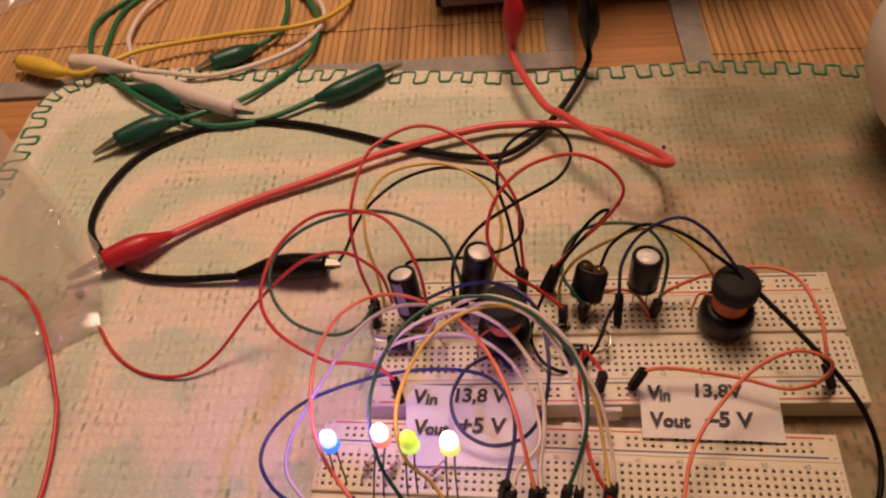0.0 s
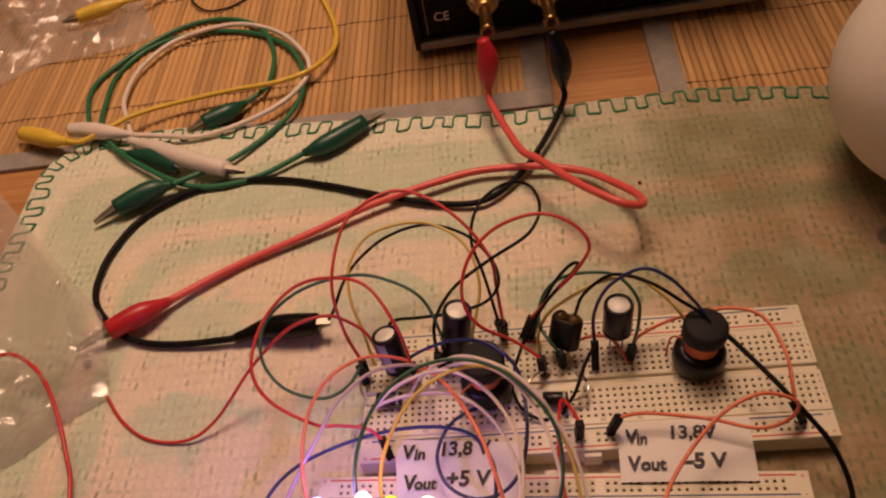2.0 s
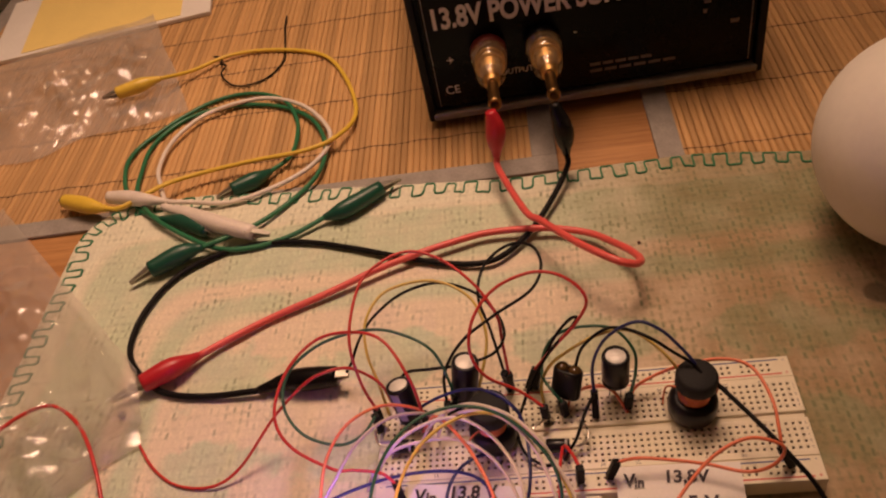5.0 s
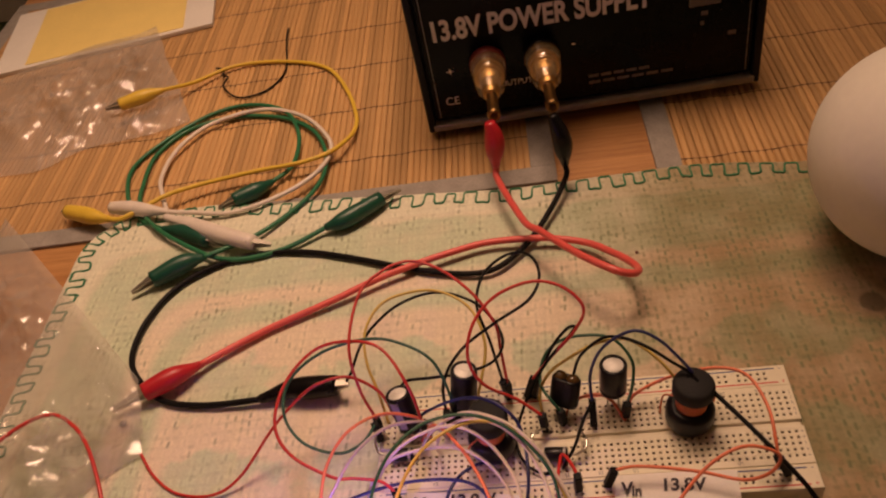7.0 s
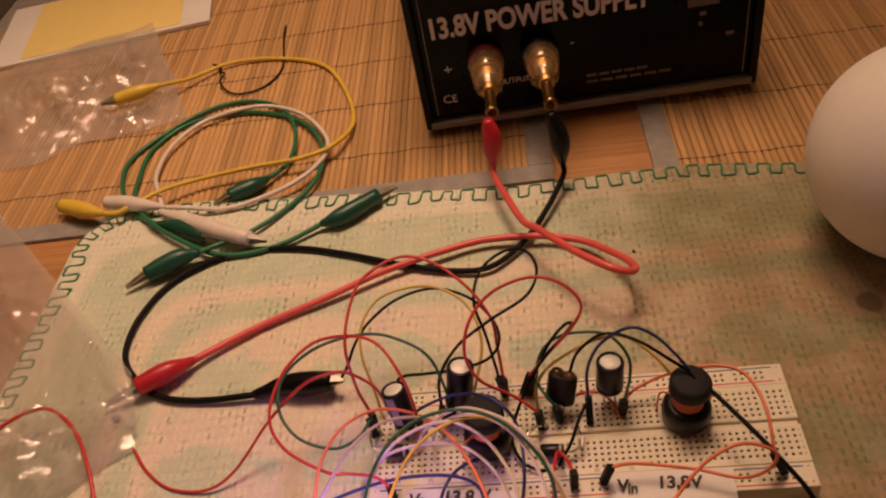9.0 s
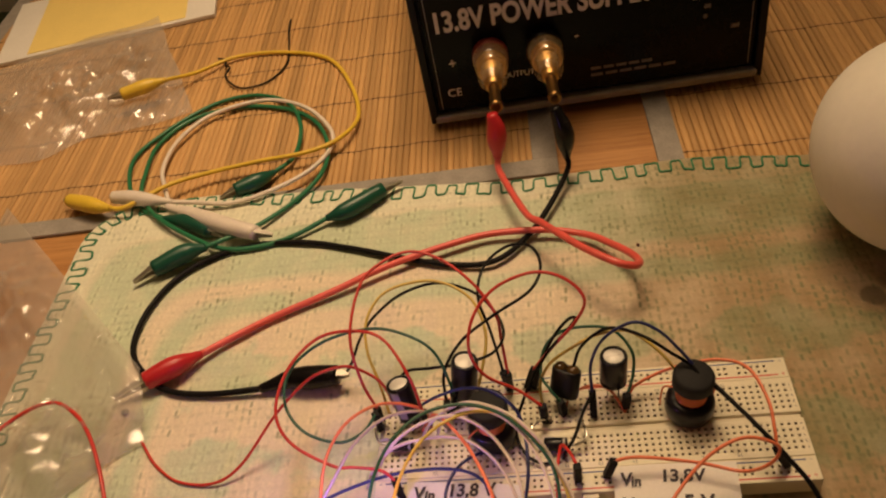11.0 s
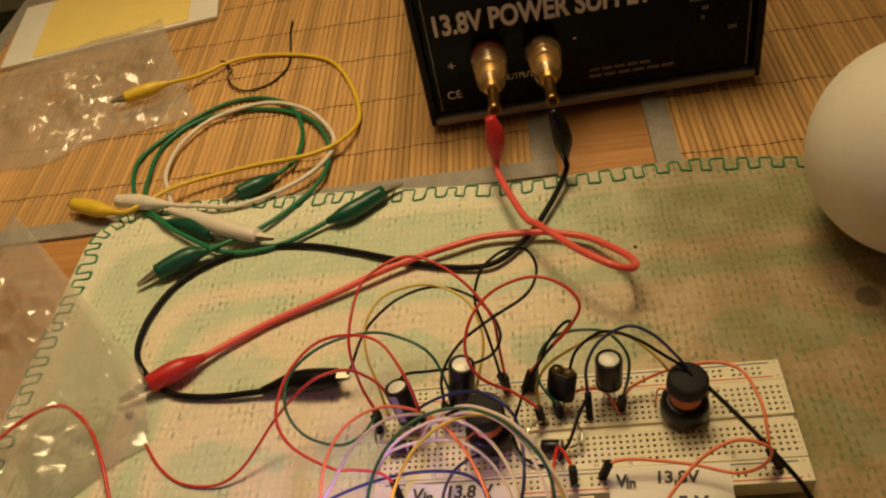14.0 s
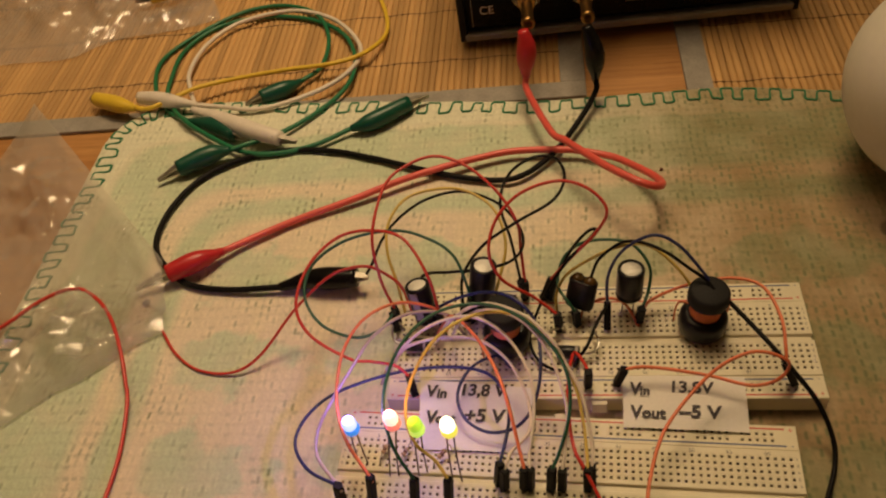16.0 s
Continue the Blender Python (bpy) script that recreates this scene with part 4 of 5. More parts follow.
GLOBE = (0.1520, 0.1019, 0.0479)

# ---- white globe ----
globe = thing("white_globe", "large matt white round globe standing at the towel's edge", "globe", m=pose(*GLOBE[:2], 0))
GR = GLOBE[2]
prof = [(0, 0.0004), (GR * 0.30, 0.0004)] + [(GR * math.sin(a), GR - 0.0004 - GR * math.cos(a) + 0.0008) for a in np.linspace(0.32, math.pi - 0.02, 44)] + [(0, 2 * GR + 0.0004)]
part("shell", lathe(prof, 72), GLOBE_WHITE, globe, smooth=True)
part("base_ring", lathe([(GR * 0.30, 0.0), (GR * 0.36, 0.0), (GR * 0.37, 0.0012), (GR * 0.33, 0.0034)], 48), GLOBE_WHITE, globe, smooth=True)


# ---- jumper wires ----
def jumper(points, mat, label, ends, radius=0.00064):
    """A thin insulated wire through points; ends: whether it starts and stops in a black plug."""
    pts = [Vector(p) for p in points]
    ob = thing("jumper_wire", label, "jumper wire", "jumper wires")
    for on, k, other in ((ends[0], 0, 1), (ends[1], -1, -2)):
        if not on:
            continue
        foot, neck = pts[k], pts[other]
        m, far = between(foot, neck)
        h = 0.0014
        house = part("plug", box(-h, -h, 0.0006, h, h, far + 0.0008, 0.00025, 1), PLUG_BLACK, ob, "black plastic plug housing")
        house.matrix_basis = m
        pin = part("pin", box(-0.0003, -0.0003, -0.005, 0.0003, 0.0003, 0.001), STEEL, house)
    run = pts[1 if ends[0] else 0:-1 if ends[1] else None]
    if ends[0]:
        run = [run[0] - (run[0] - pts[0]) * 0.25] + run
    if ends[1]:
        run = run + [run[-1] - (run[-1] - pts[-1]) * 0.25]
    tube("insulation", run, radius, mat, ob, per=10)
    return ob

# ---- jumper wires ----
jumper([(-0.0867, 0.0087, 0.0095), (-0.0859, 0.0075, 0.0220), (-0.0898, 0.0120, 0.0360), (-0.0913, 0.0212, 0.0520), (-0.0874, 0.0404, 0.0600), (-0.0789, 0.0501, 0.0620), (-0.0676, 0.0548, 0.0620), (-0.0548, 0.0503, 0.0600), (-0.0424, 0.0407, 0.0540), (-0.0349, 0.0318, 0.0450), (-0.0342, 0.0288, 0.0330), (-0.0330, 0.0197, 0.0220), (-0.0339, 0.0214, 0.0095)], WIRE_RED, "thin red jumper wire arching high over the breadboard", (1, 1))
jumper([(-0.0669, 0.0068, 0.0095), (-0.0668, 0.0029, 0.0240), (-0.0687, 0.0064, 0.0420), (-0.0784, 0.0198, 0.0500), (-0.0917, 0.0256, 0.0500), (-0.1063, 0.0247, 0.0480), (-0.1173, 0.0128, 0.0450), (-0.1209, -0.0032, 0.0400), (-0.1147, -0.0138, 0.0340), (-0.0993, -0.0208, 0.0280), (-0.0914, -0.0208, 0.0260), (-0.0817, -0.0216, 0.0240), (-0.0764, -0.0248, 0.0210), (-0.0759, -0.0257, 0.0095)], WIRE_RED, "thin red jumper wire lying in a loop beside the capacitor", (1, 1))
jumper([(-0.1985, 0.0141, 0.0012), (-0.1882, 0.0016, 0.0012), (-0.1750, -0.0074, 0.0012), (-0.1587, -0.0095, 0.0020), (-0.1462, -0.0037, 0.0060), (-0.1299, 0.0093, 0.0200), (-0.1148, 0.0155, 0.0320), (-0.1062, 0.0193, 0.0340), (-0.0975, 0.0223, 0.0320), (-0.0903, 0.0219, 0.0270), (-0.0845, 0.0191, 0.0220), (-0.0819, 0.0165, 0.0095)], WIRE_RED, "thin red wire running under the plastic bag to a capacitor", (0, 0))
jumper([(-0.0550, 0.0097, 0.0095), (-0.0543, 0.0102, 0.0240), (-0.0604, 0.0210, 0.0380), (-0.0728, 0.0286, 0.0420), (-0.0871, 0.0319, 0.0430), (-0.1061, 0.0278, 0.0420), (-0.1192, 0.0180, 0.0380), (-0.1203, 0.0045, 0.0340), (-0.1121, -0.0062, 0.0300), (-0.0987, -0.0101, 0.0270), (-0.0901, -0.0052, 0.0250), (-0.0861, 0.0042, 0.0230), (-0.0873, 0.0060, 0.0095)], WIRE_GREEN, "thin dark green jumper wire looping over the towel", (1, 1))
jumper([(-0.0842, 0.0139, 0.0095), (-0.0866, 0.0213, 0.0220), (-0.0903, 0.0305, 0.0300), (-0.0906, 0.0424, 0.0360), (-0.0835, 0.0533, 0.0400), (-0.0698, 0.0576, 0.0410), (-0.0573, 0.0555, 0.0410), (-0.0456, 0.0472, 0.0380), (-0.0406, 0.0332, 0.0320), (-0.0436, 0.0194, 0.0240), (-0.0498, 0.0105, 0.0095)], WIRE_YELLOW, "thin yellow jumper wire arching between the capacitors", (0, 0))
jumper([(-0.1040, 0.0355, 0.0120), (-0.1007, 0.0367, 0.0170), (-0.0958, 0.0447, 0.0240), (-0.0884, 0.0510, 0.0300), (-0.0762, 0.0572, 0.0350), (-0.0607, 0.0595, 0.0370), (-0.0457, 0.0528, 0.0370), (-0.0363, 0.0415, 0.0360), (-0.0331, 0.0307, 0.0340), (-0.0384, 0.0229, 0.0320), (-0.0511, 0.0190, 0.0320), (-0.0629, 0.0189, 0.0310), (-0.0740, 0.0193, 0.0290), (-0.0780, 0.0161, 0.0200)], BLACK_WIRE, "thin black wire arching from the black clip to a capacitor", (0, 0))
jumper([(-0.0332, 0.0223, 0.0095), (-0.0346, 0.0199, 0.0230), (-0.0381, 0.0302, 0.0380), (-0.0418, 0.0409, 0.0470), (-0.0385, 0.0549, 0.0500), (-0.0289, 0.0646, 0.0500), (-0.0194, 0.0613, 0.0520), (-0.0157, 0.0480, 0.0540), (-0.0205, 0.0368, 0.0520), (-0.0359, 0.0307, 0.0460), (-0.0494, 0.0250, 0.0390), (-0.0576, 0.0172, 0.0300), (-0.0576, 0.0079, 0.0220), (-0.0576, 0.0107, 0.0095)], BLACK_WIRE, "thin black jumper wire crossing itself in a tall loop", (1, 1))
jumper([(-0.0196, 0.0047, 0.0095), (-0.0201, 0.0031, 0.0220), (-0.0287, 0.0072, 0.0280), (-0.0406, 0.0084, 0.0380), (-0.0451, 0.0134, 0.0480), (-0.0420, 0.0223, 0.0570), (-0.0325, 0.0301, 0.0630), (-0.0181, 0.0330, 0.0660), (-0.0068, 0.0301, 0.0640), (-0.0003, 0.0246, 0.0580), (-0.0043, 0.0216, 0.0490), (-0.0140, 0.0206, 0.0360), (-0.0227, 0.0201, 0.0230), (-0.0263, 0.0216, 0.0095)], WIRE_RED, "thin red jumper wire in a wide loop over the board", (1, 1))
jumper([(-0.0233, 0.0214, 0.0095), (-0.0209, 0.0199, 0.0230), (-0.0137, 0.0232, 0.0380), (-0.0075, 0.0258, 0.0450), (-0.0042, 0.0260, 0.0460), (-0.0067, 0.0232, 0.0440), (-0.0152, 0.0193, 0.0360), (-0.0231, 0.0139, 0.0260), (-0.0293, 0.0040, 0.0180), (-0.0312, -0.0036, 0.0140), (-0.0280, -0.0114, 0.0120), (-0.0228, -0.0151, 0.0115), (-0.0193, -0.0147, 0.0095)], BLACK_WIRE, "short black wire twisted beside a red one", (1, 0))
jumper([(-0.0123, 0.0070, 0.0095), (-0.0129, 0.0065, 0.0190), (-0.0165, 0.0095, 0.0235), (-0.0196, 0.0170, 0.0240), (-0.0178, 0.0257, 0.0280), (-0.0114, 0.0289, 0.0340), (-0.0012, 0.0287, 0.0370), (0.0096, 0.0268, 0.0360), (0.0162, 0.0204, 0.0300), (0.0160, 0.0148, 0.0230), (0.0126, 0.0059, 0.0210), (0.0120, 0.0084, 0.0095)], WIRE_GREEN, "thin green jumper wire bent over the dark capacitor", (1, 1))
jumper([(-0.0204, 0.0114, 0.0095), (-0.0203, 0.0151, 0.0200), (-0.0159, 0.0170, 0.0300), (-0.0064, 0.0205, 0.0350), (0.0038, 0.0218, 0.0400), (0.0145, 0.0217, 0.0410), (0.0234, 0.0178, 0.0360), (0.0313, 0.0132, 0.0260), (0.0348, 0.0130, 0.0095)], WIRE_YELLOW, "thin yellow wire wrapped round the dark capacitor", (0, 0))
jumper([(-0.0066, 0.0160, 0.0290), (-0.0032, 0.0194, 0.0360), (0.0050, 0.0220, 0.0420), (0.0123, 0.0204, 0.0440), (0.0210, 0.0151, 0.0440), (0.0295, 0.0101, 0.0400), (0.0357, 0.0075, 0.0360), (0.0383, 0.0045, 0.0340)], BLACK_WIRE, "black wire from a capacitor to the drum coil", (0, 0))
jumper([(-0.0006, 0.0048, 0.0095), (-0.0005, 0.0078, 0.0220), (-0.0001, 0.0124, 0.0340), (0.0054, 0.0155, 0.0450), (0.0162, 0.0164, 0.0520), (0.0250, 0.0141, 0.0490), (0.0326, 0.0103, 0.0410), (0.0367, 0.0073, 0.0360)], WIRE_BLUE, "dark blue jumper wire from the board to the drum coil", (1, 0))
jumper([(-0.0006, 0.0072, 0.0225), (-0.0048, 0.0005, 0.0200), (-0.0090, -0.0085, 0.0170), (-0.0127, -0.0119, 0.0130), (-0.0141, -0.0127, 0.0095)], BLACK_WIRE, "short black jumper wire beside the diode", (0, 0))
jumper([(-0.0115, 0.0079, 0.0095), (-0.0085, 0.0118, 0.0160), (-0.0003, 0.0140, 0.0180), (0.0067, 0.0118, 0.0170), (0.0118, 0.0063, 0.0095)], WIRE_ORANGE, "short orange wire bridging two rows of the board", (0, 0))
jumper([(0.0133, 0.0097, 0.0095), (0.0157, 0.0137, 0.0150), (0.0253, 0.0160, 0.0200), (0.0355, 0.0134, 0.0280), (0.0479, 0.0130, 0.0300), (0.0572, 0.0081, 0.0300), (0.0611, -0.0054, 0.0290), (0.0611, -0.0165, 0.0260), (0.0610, -0.0220, 0.0220), (0.0660, -0.0212, 0.0095)], WIRE_ORANGE, "orange jumper wire passing behind the drum coil", (0, 1))
jumper([(0.0013, -0.0214, 0.0095), (0.0042, -0.0215, 0.0200), (0.0136, -0.0197, 0.0190), (0.0336, -0.0227, 0.0180), (0.0487, -0.0272, 0.0180), (0.0578, -0.0269, 0.0220), (0.0597, -0.0252, 0.0300), (0.0490, -0.0236, 0.0340), (0.0373, -0.0275, 0.0320), (0.0262, -0.0364, 0.0280), (0.0154, -0.0507, 0.0260), (0.0093, -0.0684, 0.0260), (0.0073, -0.0828, 0.0240), (0.0076, -0.0912, 0.0200), (0.0086, -0.0898, 0.0095)], WIRE_ORANGE, "long orange jumper wire winding to the front board", (1, 1))
jumper([(0.0428, 0.0034, 0.0300), (0.0496, -0.0058, 0.0280), (0.0566, -0.0159, 0.0260), (0.0632, -0.0253, 0.0230), (0.0704, -0.0332, 0.0160), (0.0752, -0.0420, 0.0070), (0.0744, -0.0518, 0.0030), (0.0683, -0.0662, 0.0025), (0.0607, -0.0855, 0.0025)], BLACK_WIRE, "thick black wire from the drum coil down over the towel", (0, 0), 0.0009)
jumper([(-0.0984, -0.0704, 0.0095), (-0.0966, -0.0705, 0.0230), (-0.1095, -0.0631, 0.0200), (-0.1173, -0.0515, 0.0180), (-0.1143, -0.0401, 0.0190), (-0.1035, -0.0304, 0.0200), (-0.0819, -0.0234, 0.0220), (-0.0619, -0.0223, 0.0240), (-0.0462, -0.0277, 0.0280), (-0.0386, -0.0379, 0.0290), (-0.0375, -0.0476, 0.0260), (-0.0403, -0.0617, 0.0230), (-0.0420, -0.0626, 0.0095)], WIRE_BLUE, "dark blue jumper wire in a wide arc round the diodes", (1, 1))
jumper([(-0.0387, -0.0129, 0.0095), (-0.0437, -0.0119, 0.0160), (-0.0531, -0.0184, 0.0180), (-0.0578, -0.0298, 0.0180), (-0.0547, -0.0401, 0.0170), (-0.0456, -0.0454, 0.0160), (-0.0352, -0.0442, 0.0180), (-0.0288, -0.0378, 0.0230), (-0.0262, -0.0254, 0.0280), (-0.0276, -0.0089, 0.0300), (-0.0317, -0.0032, 0.0350), (-0.0393, 0.0025, 0.0360), (-0.0496, 0.0063, 0.0330), (-0.0603, 0.0072, 0.0280), (-0.0689, 0.0062, 0.0230), (-0.0731, 0.0086, 0.0095)], WIRE_BLUE, "dark blue jumper wire looped over the paper label", (0, 1))
jumper([(-0.0661, 0.0056, 0.0095), (-0.0671, 0.0032, 0.0260), (-0.0804, 0.0013, 0.0340), (-0.0925, -0.0066, 0.0360), (-0.0996, -0.0184, 0.0340), (-0.1010, -0.0323, 0.0320), (-0.0987, -0.0461, 0.0310), (-0.0937, -0.0574, 0.0290), (-0.0854, -0.0672, 0.0230), (-0.0868, -0.0692, 0.0095)], WIRE_ORANGE, "orange jumper wire arching to the front board", (0, 1))
jumper([(-0.0589, 0.0040, 0.0095), (-0.0632, -0.0001, 0.0280), (-0.0770, -0.0059, 0.0360), (-0.0883, -0.0176, 0.0380), (-0.0957, -0.0306, 0.0350), (-0.1018, -0.0396, 0.0300), (-0.1073, -0.0490, 0.0240), (-0.1061, -0.0593, 0.0220), (-0.0959, -0.0709, 0.0230), (-0.0969, -0.0715, 0.0095)], WIRE_GREY, "greyish white jumper wire arching to the front board", (0, 1))
jumper([(-0.0712, -0.0710, 0.0095), (-0.0697, -0.0680, 0.0230), (-0.0761, -0.0611, 0.0340), (-0.0793, -0.0504, 0.0420), (-0.0773, -0.0383, 0.0480), (-0.0712, -0.0261, 0.0510), (-0.0607, -0.0170, 0.0520), (-0.0467, -0.0135, 0.0510), (-0.0337, -0.0166, 0.0480), (-0.0229, -0.0248, 0.0430), (-0.0167, -0.0345, 0.0380), (-0.0161, -0.0467, 0.0320), (-0.0199, -0.0579, 0.0250), (-0.0226, -0.0631, 0.0220), (-0.0234, -0.0645, 0.0095)], WIRE_GREEN, "dark green jumper wire in a tall arch over the board", (1, 1))
jumper([(-0.0590, -0.0708, 0.0095), (-0.0579, -0.0678, 0.0230), (-0.0623, -0.0626, 0.0270), (-0.0688, -0.0589, 0.0320), (-0.0720, -0.0514, 0.0380), (-0.0705, -0.0408, 0.0430), (-0.0641, -0.0282, 0.0470), (-0.0549, -0.0192, 0.0480), (-0.0430, -0.0141, 0.0470), (-0.0309, -0.0156, 0.0440), (-0.0201, -0.0249, 0.0380), (-0.0136, -0.0376, 0.0320), (-0.0111, -0.0514, 0.0250), (-0.0106, -0.0630, 0.0220), (-0.0107, -0.0643, 0.0095)], WIRE_YELLOW, "yellow jumper wire in a tall arch over the board", (1, 1))
jumper([(-0.0902, -0.0204, 0.0095), (-0.0846, -0.0195, 0.0220), (-0.0721, -0.0136, 0.0340), (-0.0589, -0.0097, 0.0380), (-0.0481, -0.0112, 0.0390), (-0.0375, -0.0190, 0.0370), (-0.0297, -0.0323, 0.0330), (-0.0285, -0.0454, 0.0280), (-0.0302, -0.0569, 0.0230), (-0.0301, -0.0630, 0.0215), (-0.0307, -0.0642, 0.0095)], WIRE_WHITE, "white jumper wire arching between the two boards", (0, 1))
jumper([(-0.0875, -0.0151, 0.0095), (-0.0783, -0.0130, 0.0240), (-0.0619, -0.0127, 0.0300), (-0.0487, -0.0153, 0.0310), (-0.0380, -0.0234, 0.0290), (-0.0314, -0.0355, 0.0250), (-0.0301, -0.0487, 0.0240), (-0.0365, -0.0570, 0.0230), (-0.0388, -0.0635, 0.0215), (-0.0397, -0.0643, 0.0095)], WIRE_WHITE, "white jumper wire in a low arch between boards", (0, 1))
jumper([(-0.0702, -0.0015, 0.0095), (-0.0628, -0.0054, 0.0280), (-0.0524, -0.0066, 0.0400), (-0.0432, -0.0097, 0.0460), (-0.0307, -0.0164, 0.0470), (-0.0219, -0.0243, 0.0440), (-0.0172, -0.0298, 0.0380), (-0.0117, -0.0399, 0.0320), (-0.0089, -0.0536, 0.0250), (-0.0091, -0.0619, 0.0215), (-0.0091, -0.0626, 0.0095)], WIRE_WHITE, "white jumper wire beside the green arch", (0, 1))
jumper([(-0.0634, 0.0012, 0.0095), (-0.0570, -0.0051, 0.0300), (-0.0456, -0.0101, 0.0430), (-0.0329, -0.0163, 0.0450), (-0.0230, -0.0268, 0.0400), (-0.0170, -0.0444, 0.0320), (-0.0180, -0.0558, 0.0250), (-0.0191, -0.0632, 0.0215), (-0.0195, -0.0644, 0.0095)], WIRE_WHITE, "thin white jumper wire inside the green arch", (0, 1))
jumper([(-0.0696, 0.0042, 0.0095), (-0.0605, -0.0028, 0.0300), (-0.0491, -0.0181, 0.0360), (-0.0411, -0.0336, 0.0370), (-0.0369, -0.0456, 0.0340), (-0.0338, -0.0564, 0.0260), (-0.0320, -0.0632, 0.0220), (-0.0327, -0.0642, 0.0095)], WIRE_ORANGE, "orange jumper wire dropping over the paper label", (0, 1))
jumper([(-0.0133, -0.0118, 0.0095), (-0.0142, -0.0095, 0.0140), (-0.0161, -0.0226, 0.0200), (-0.0167, -0.0396, 0.0240), (-0.0151, -0.0552, 0.0240), (-0.0115, -0.0630, 0.0220), (-0.0072, -0.0707, 0.0180), (-0.0048, -0.0796, 0.0160), (-0.0040, -0.0826, 0.0095)], WIRE_RED, "red jumper wire from the diode to the front board", (0, 1))
jumper([(-0.0150, -0.0104, 0.0095), (-0.0136, -0.0107, 0.0160), (-0.0107, -0.0176, 0.0200), (-0.0089, -0.0240, 0.0220), (-0.0093, -0.0221, 0.0095)], WIRE_RED, "short red jumper wire beside the diode", (0, 1))


# ---- test leads with crocodile clips ----
def clip_boot(points, mat, parent, radius=0.0044, jaw=0.012, label="", sides=14):
    """A soft boot from the cable end to its mouth, flattened, with steel jaws beyond; the last two points give the mouth and the tip."""
    pts = [Vector(p) for p in points]
    mouth, tip = pts[-2], pts[-1]
    closed = (tip - mouth).length < 0.0016
    swell = [0.42, 0.60, 0.90, 1.06, 1.10, 1.0, 0.80, 0.55] if closed else [0.42, 0.55, 0.80, 1.0, 1.08, 1.05, 0.98, 0.90]
    boot = tube("boot", pts[:-1], radius, mat, parent, label, per=8, sides=sides, taper=swell)
    if closed:
        return boot
    way = (tip - mouth).normalized()
    side = way.cross(Vector((0, 0, 1))).normalized()
    up = side.cross(way)
    for s in (1, -1):
        verts, faces = [], []
        steps = 5
        for i in range(steps + 1):
            k = i / steps
            c = mouth - way * 0.004 + (tip - mouth + way * 0.004) * k
            wd = 0.0022 * (1 - k) + 0.0010 * k
            off = s * (0.0020 * (1 - k) + 0.0004)
            for a, b in ((-1, 0.0004), (1, 0.0004), (1, -0.0004), (-1, -0.0004)):
                verts.append(c + side * wd * a + up * (off + b))
        for i in range(steps):
            for j in range(4):
                l = (j + 1) % 4
                faces.append((i * 4 + j, i * 4 + l, i * 4 + 4 + l, i * 4 + 4 + j))
        faces += [(3, 2, 1, 0), tuple(range(steps * 4, steps * 4 + 4))]
        link_mesh("jaw", verts, faces, STEEL, parent, "tinned steel jaw")
    return boot


def lead(label, cable, mat, radius, clips, group="crocodile clip leads"):
    """A flexible cable with a clip at each end that shows. clips: (points from cable to tip, boot colour, boot radius)."""
    ob = thing("test_lead", label, "test lead", group)
    tube("cable", cable, radius, mat, ob, per=8, sides=10)
    for pts, boot, r in clips:
        clip_boot(pts, boot, ob, r)
    return ob


lead("thick red test lead clipped to the power supply",
     [(-0.0350, 0.1640, 0.0180), (-0.0342, 0.1560, 0.0150), (-0.0222, 0.1216, 0.0160), (-0.0149, 0.1104, 0.0190), (-0.0066, 0.0979, 0.0220), (0.0014, 0.0872, 0.0240), (0.0100, 0.0780, 0.0255), (0.0175, 0.0724, 0.0255), (0.0242, 0.0729, 0.0225), (0.0275, 0.0802, 0.0170), (0.0248, 0.0915, 0.0115), (0.0173, 0.1023, 0.0080), (0.0083, 0.1113, 0.0060), (-0.0038, 0.1165, 0.0055), (-0.0173, 0.1195, 0.0055), (-0.0420, 0.1205, 0.0050), (-0.0618, 0.1152, 0.0056), (-0.0810, 0.1088, 0.0056), (-0.0985, 0.1022, 0.0050), (-0.1200, 0.0920, 0.0038), (-0.1460, 0.0805, 0.0030), (-0.1635, 0.0705, 0.0032), (-0.1800, 0.0582, 0.0048)],
     RED_PVC, 0.00178,
     [([(-0.0350, 0.1640, 0.0180), (-0.0345, 0.1660, 0.0260), (-0.0338, 0.1680, 0.0340), (-0.0350, 0.1700, 0.0430), (-0.0352, 0.1708, 0.0440)], RED_CLIP, 0.0049),
      ([(-0.1800, 0.0582, 0.0048), (-0.1905, 0.0502, 0.0072), (-0.2030, 0.0432, 0.0066), (-0.2175, 0.0362, 0.0042)], RED_CLIP, 0.0048)])
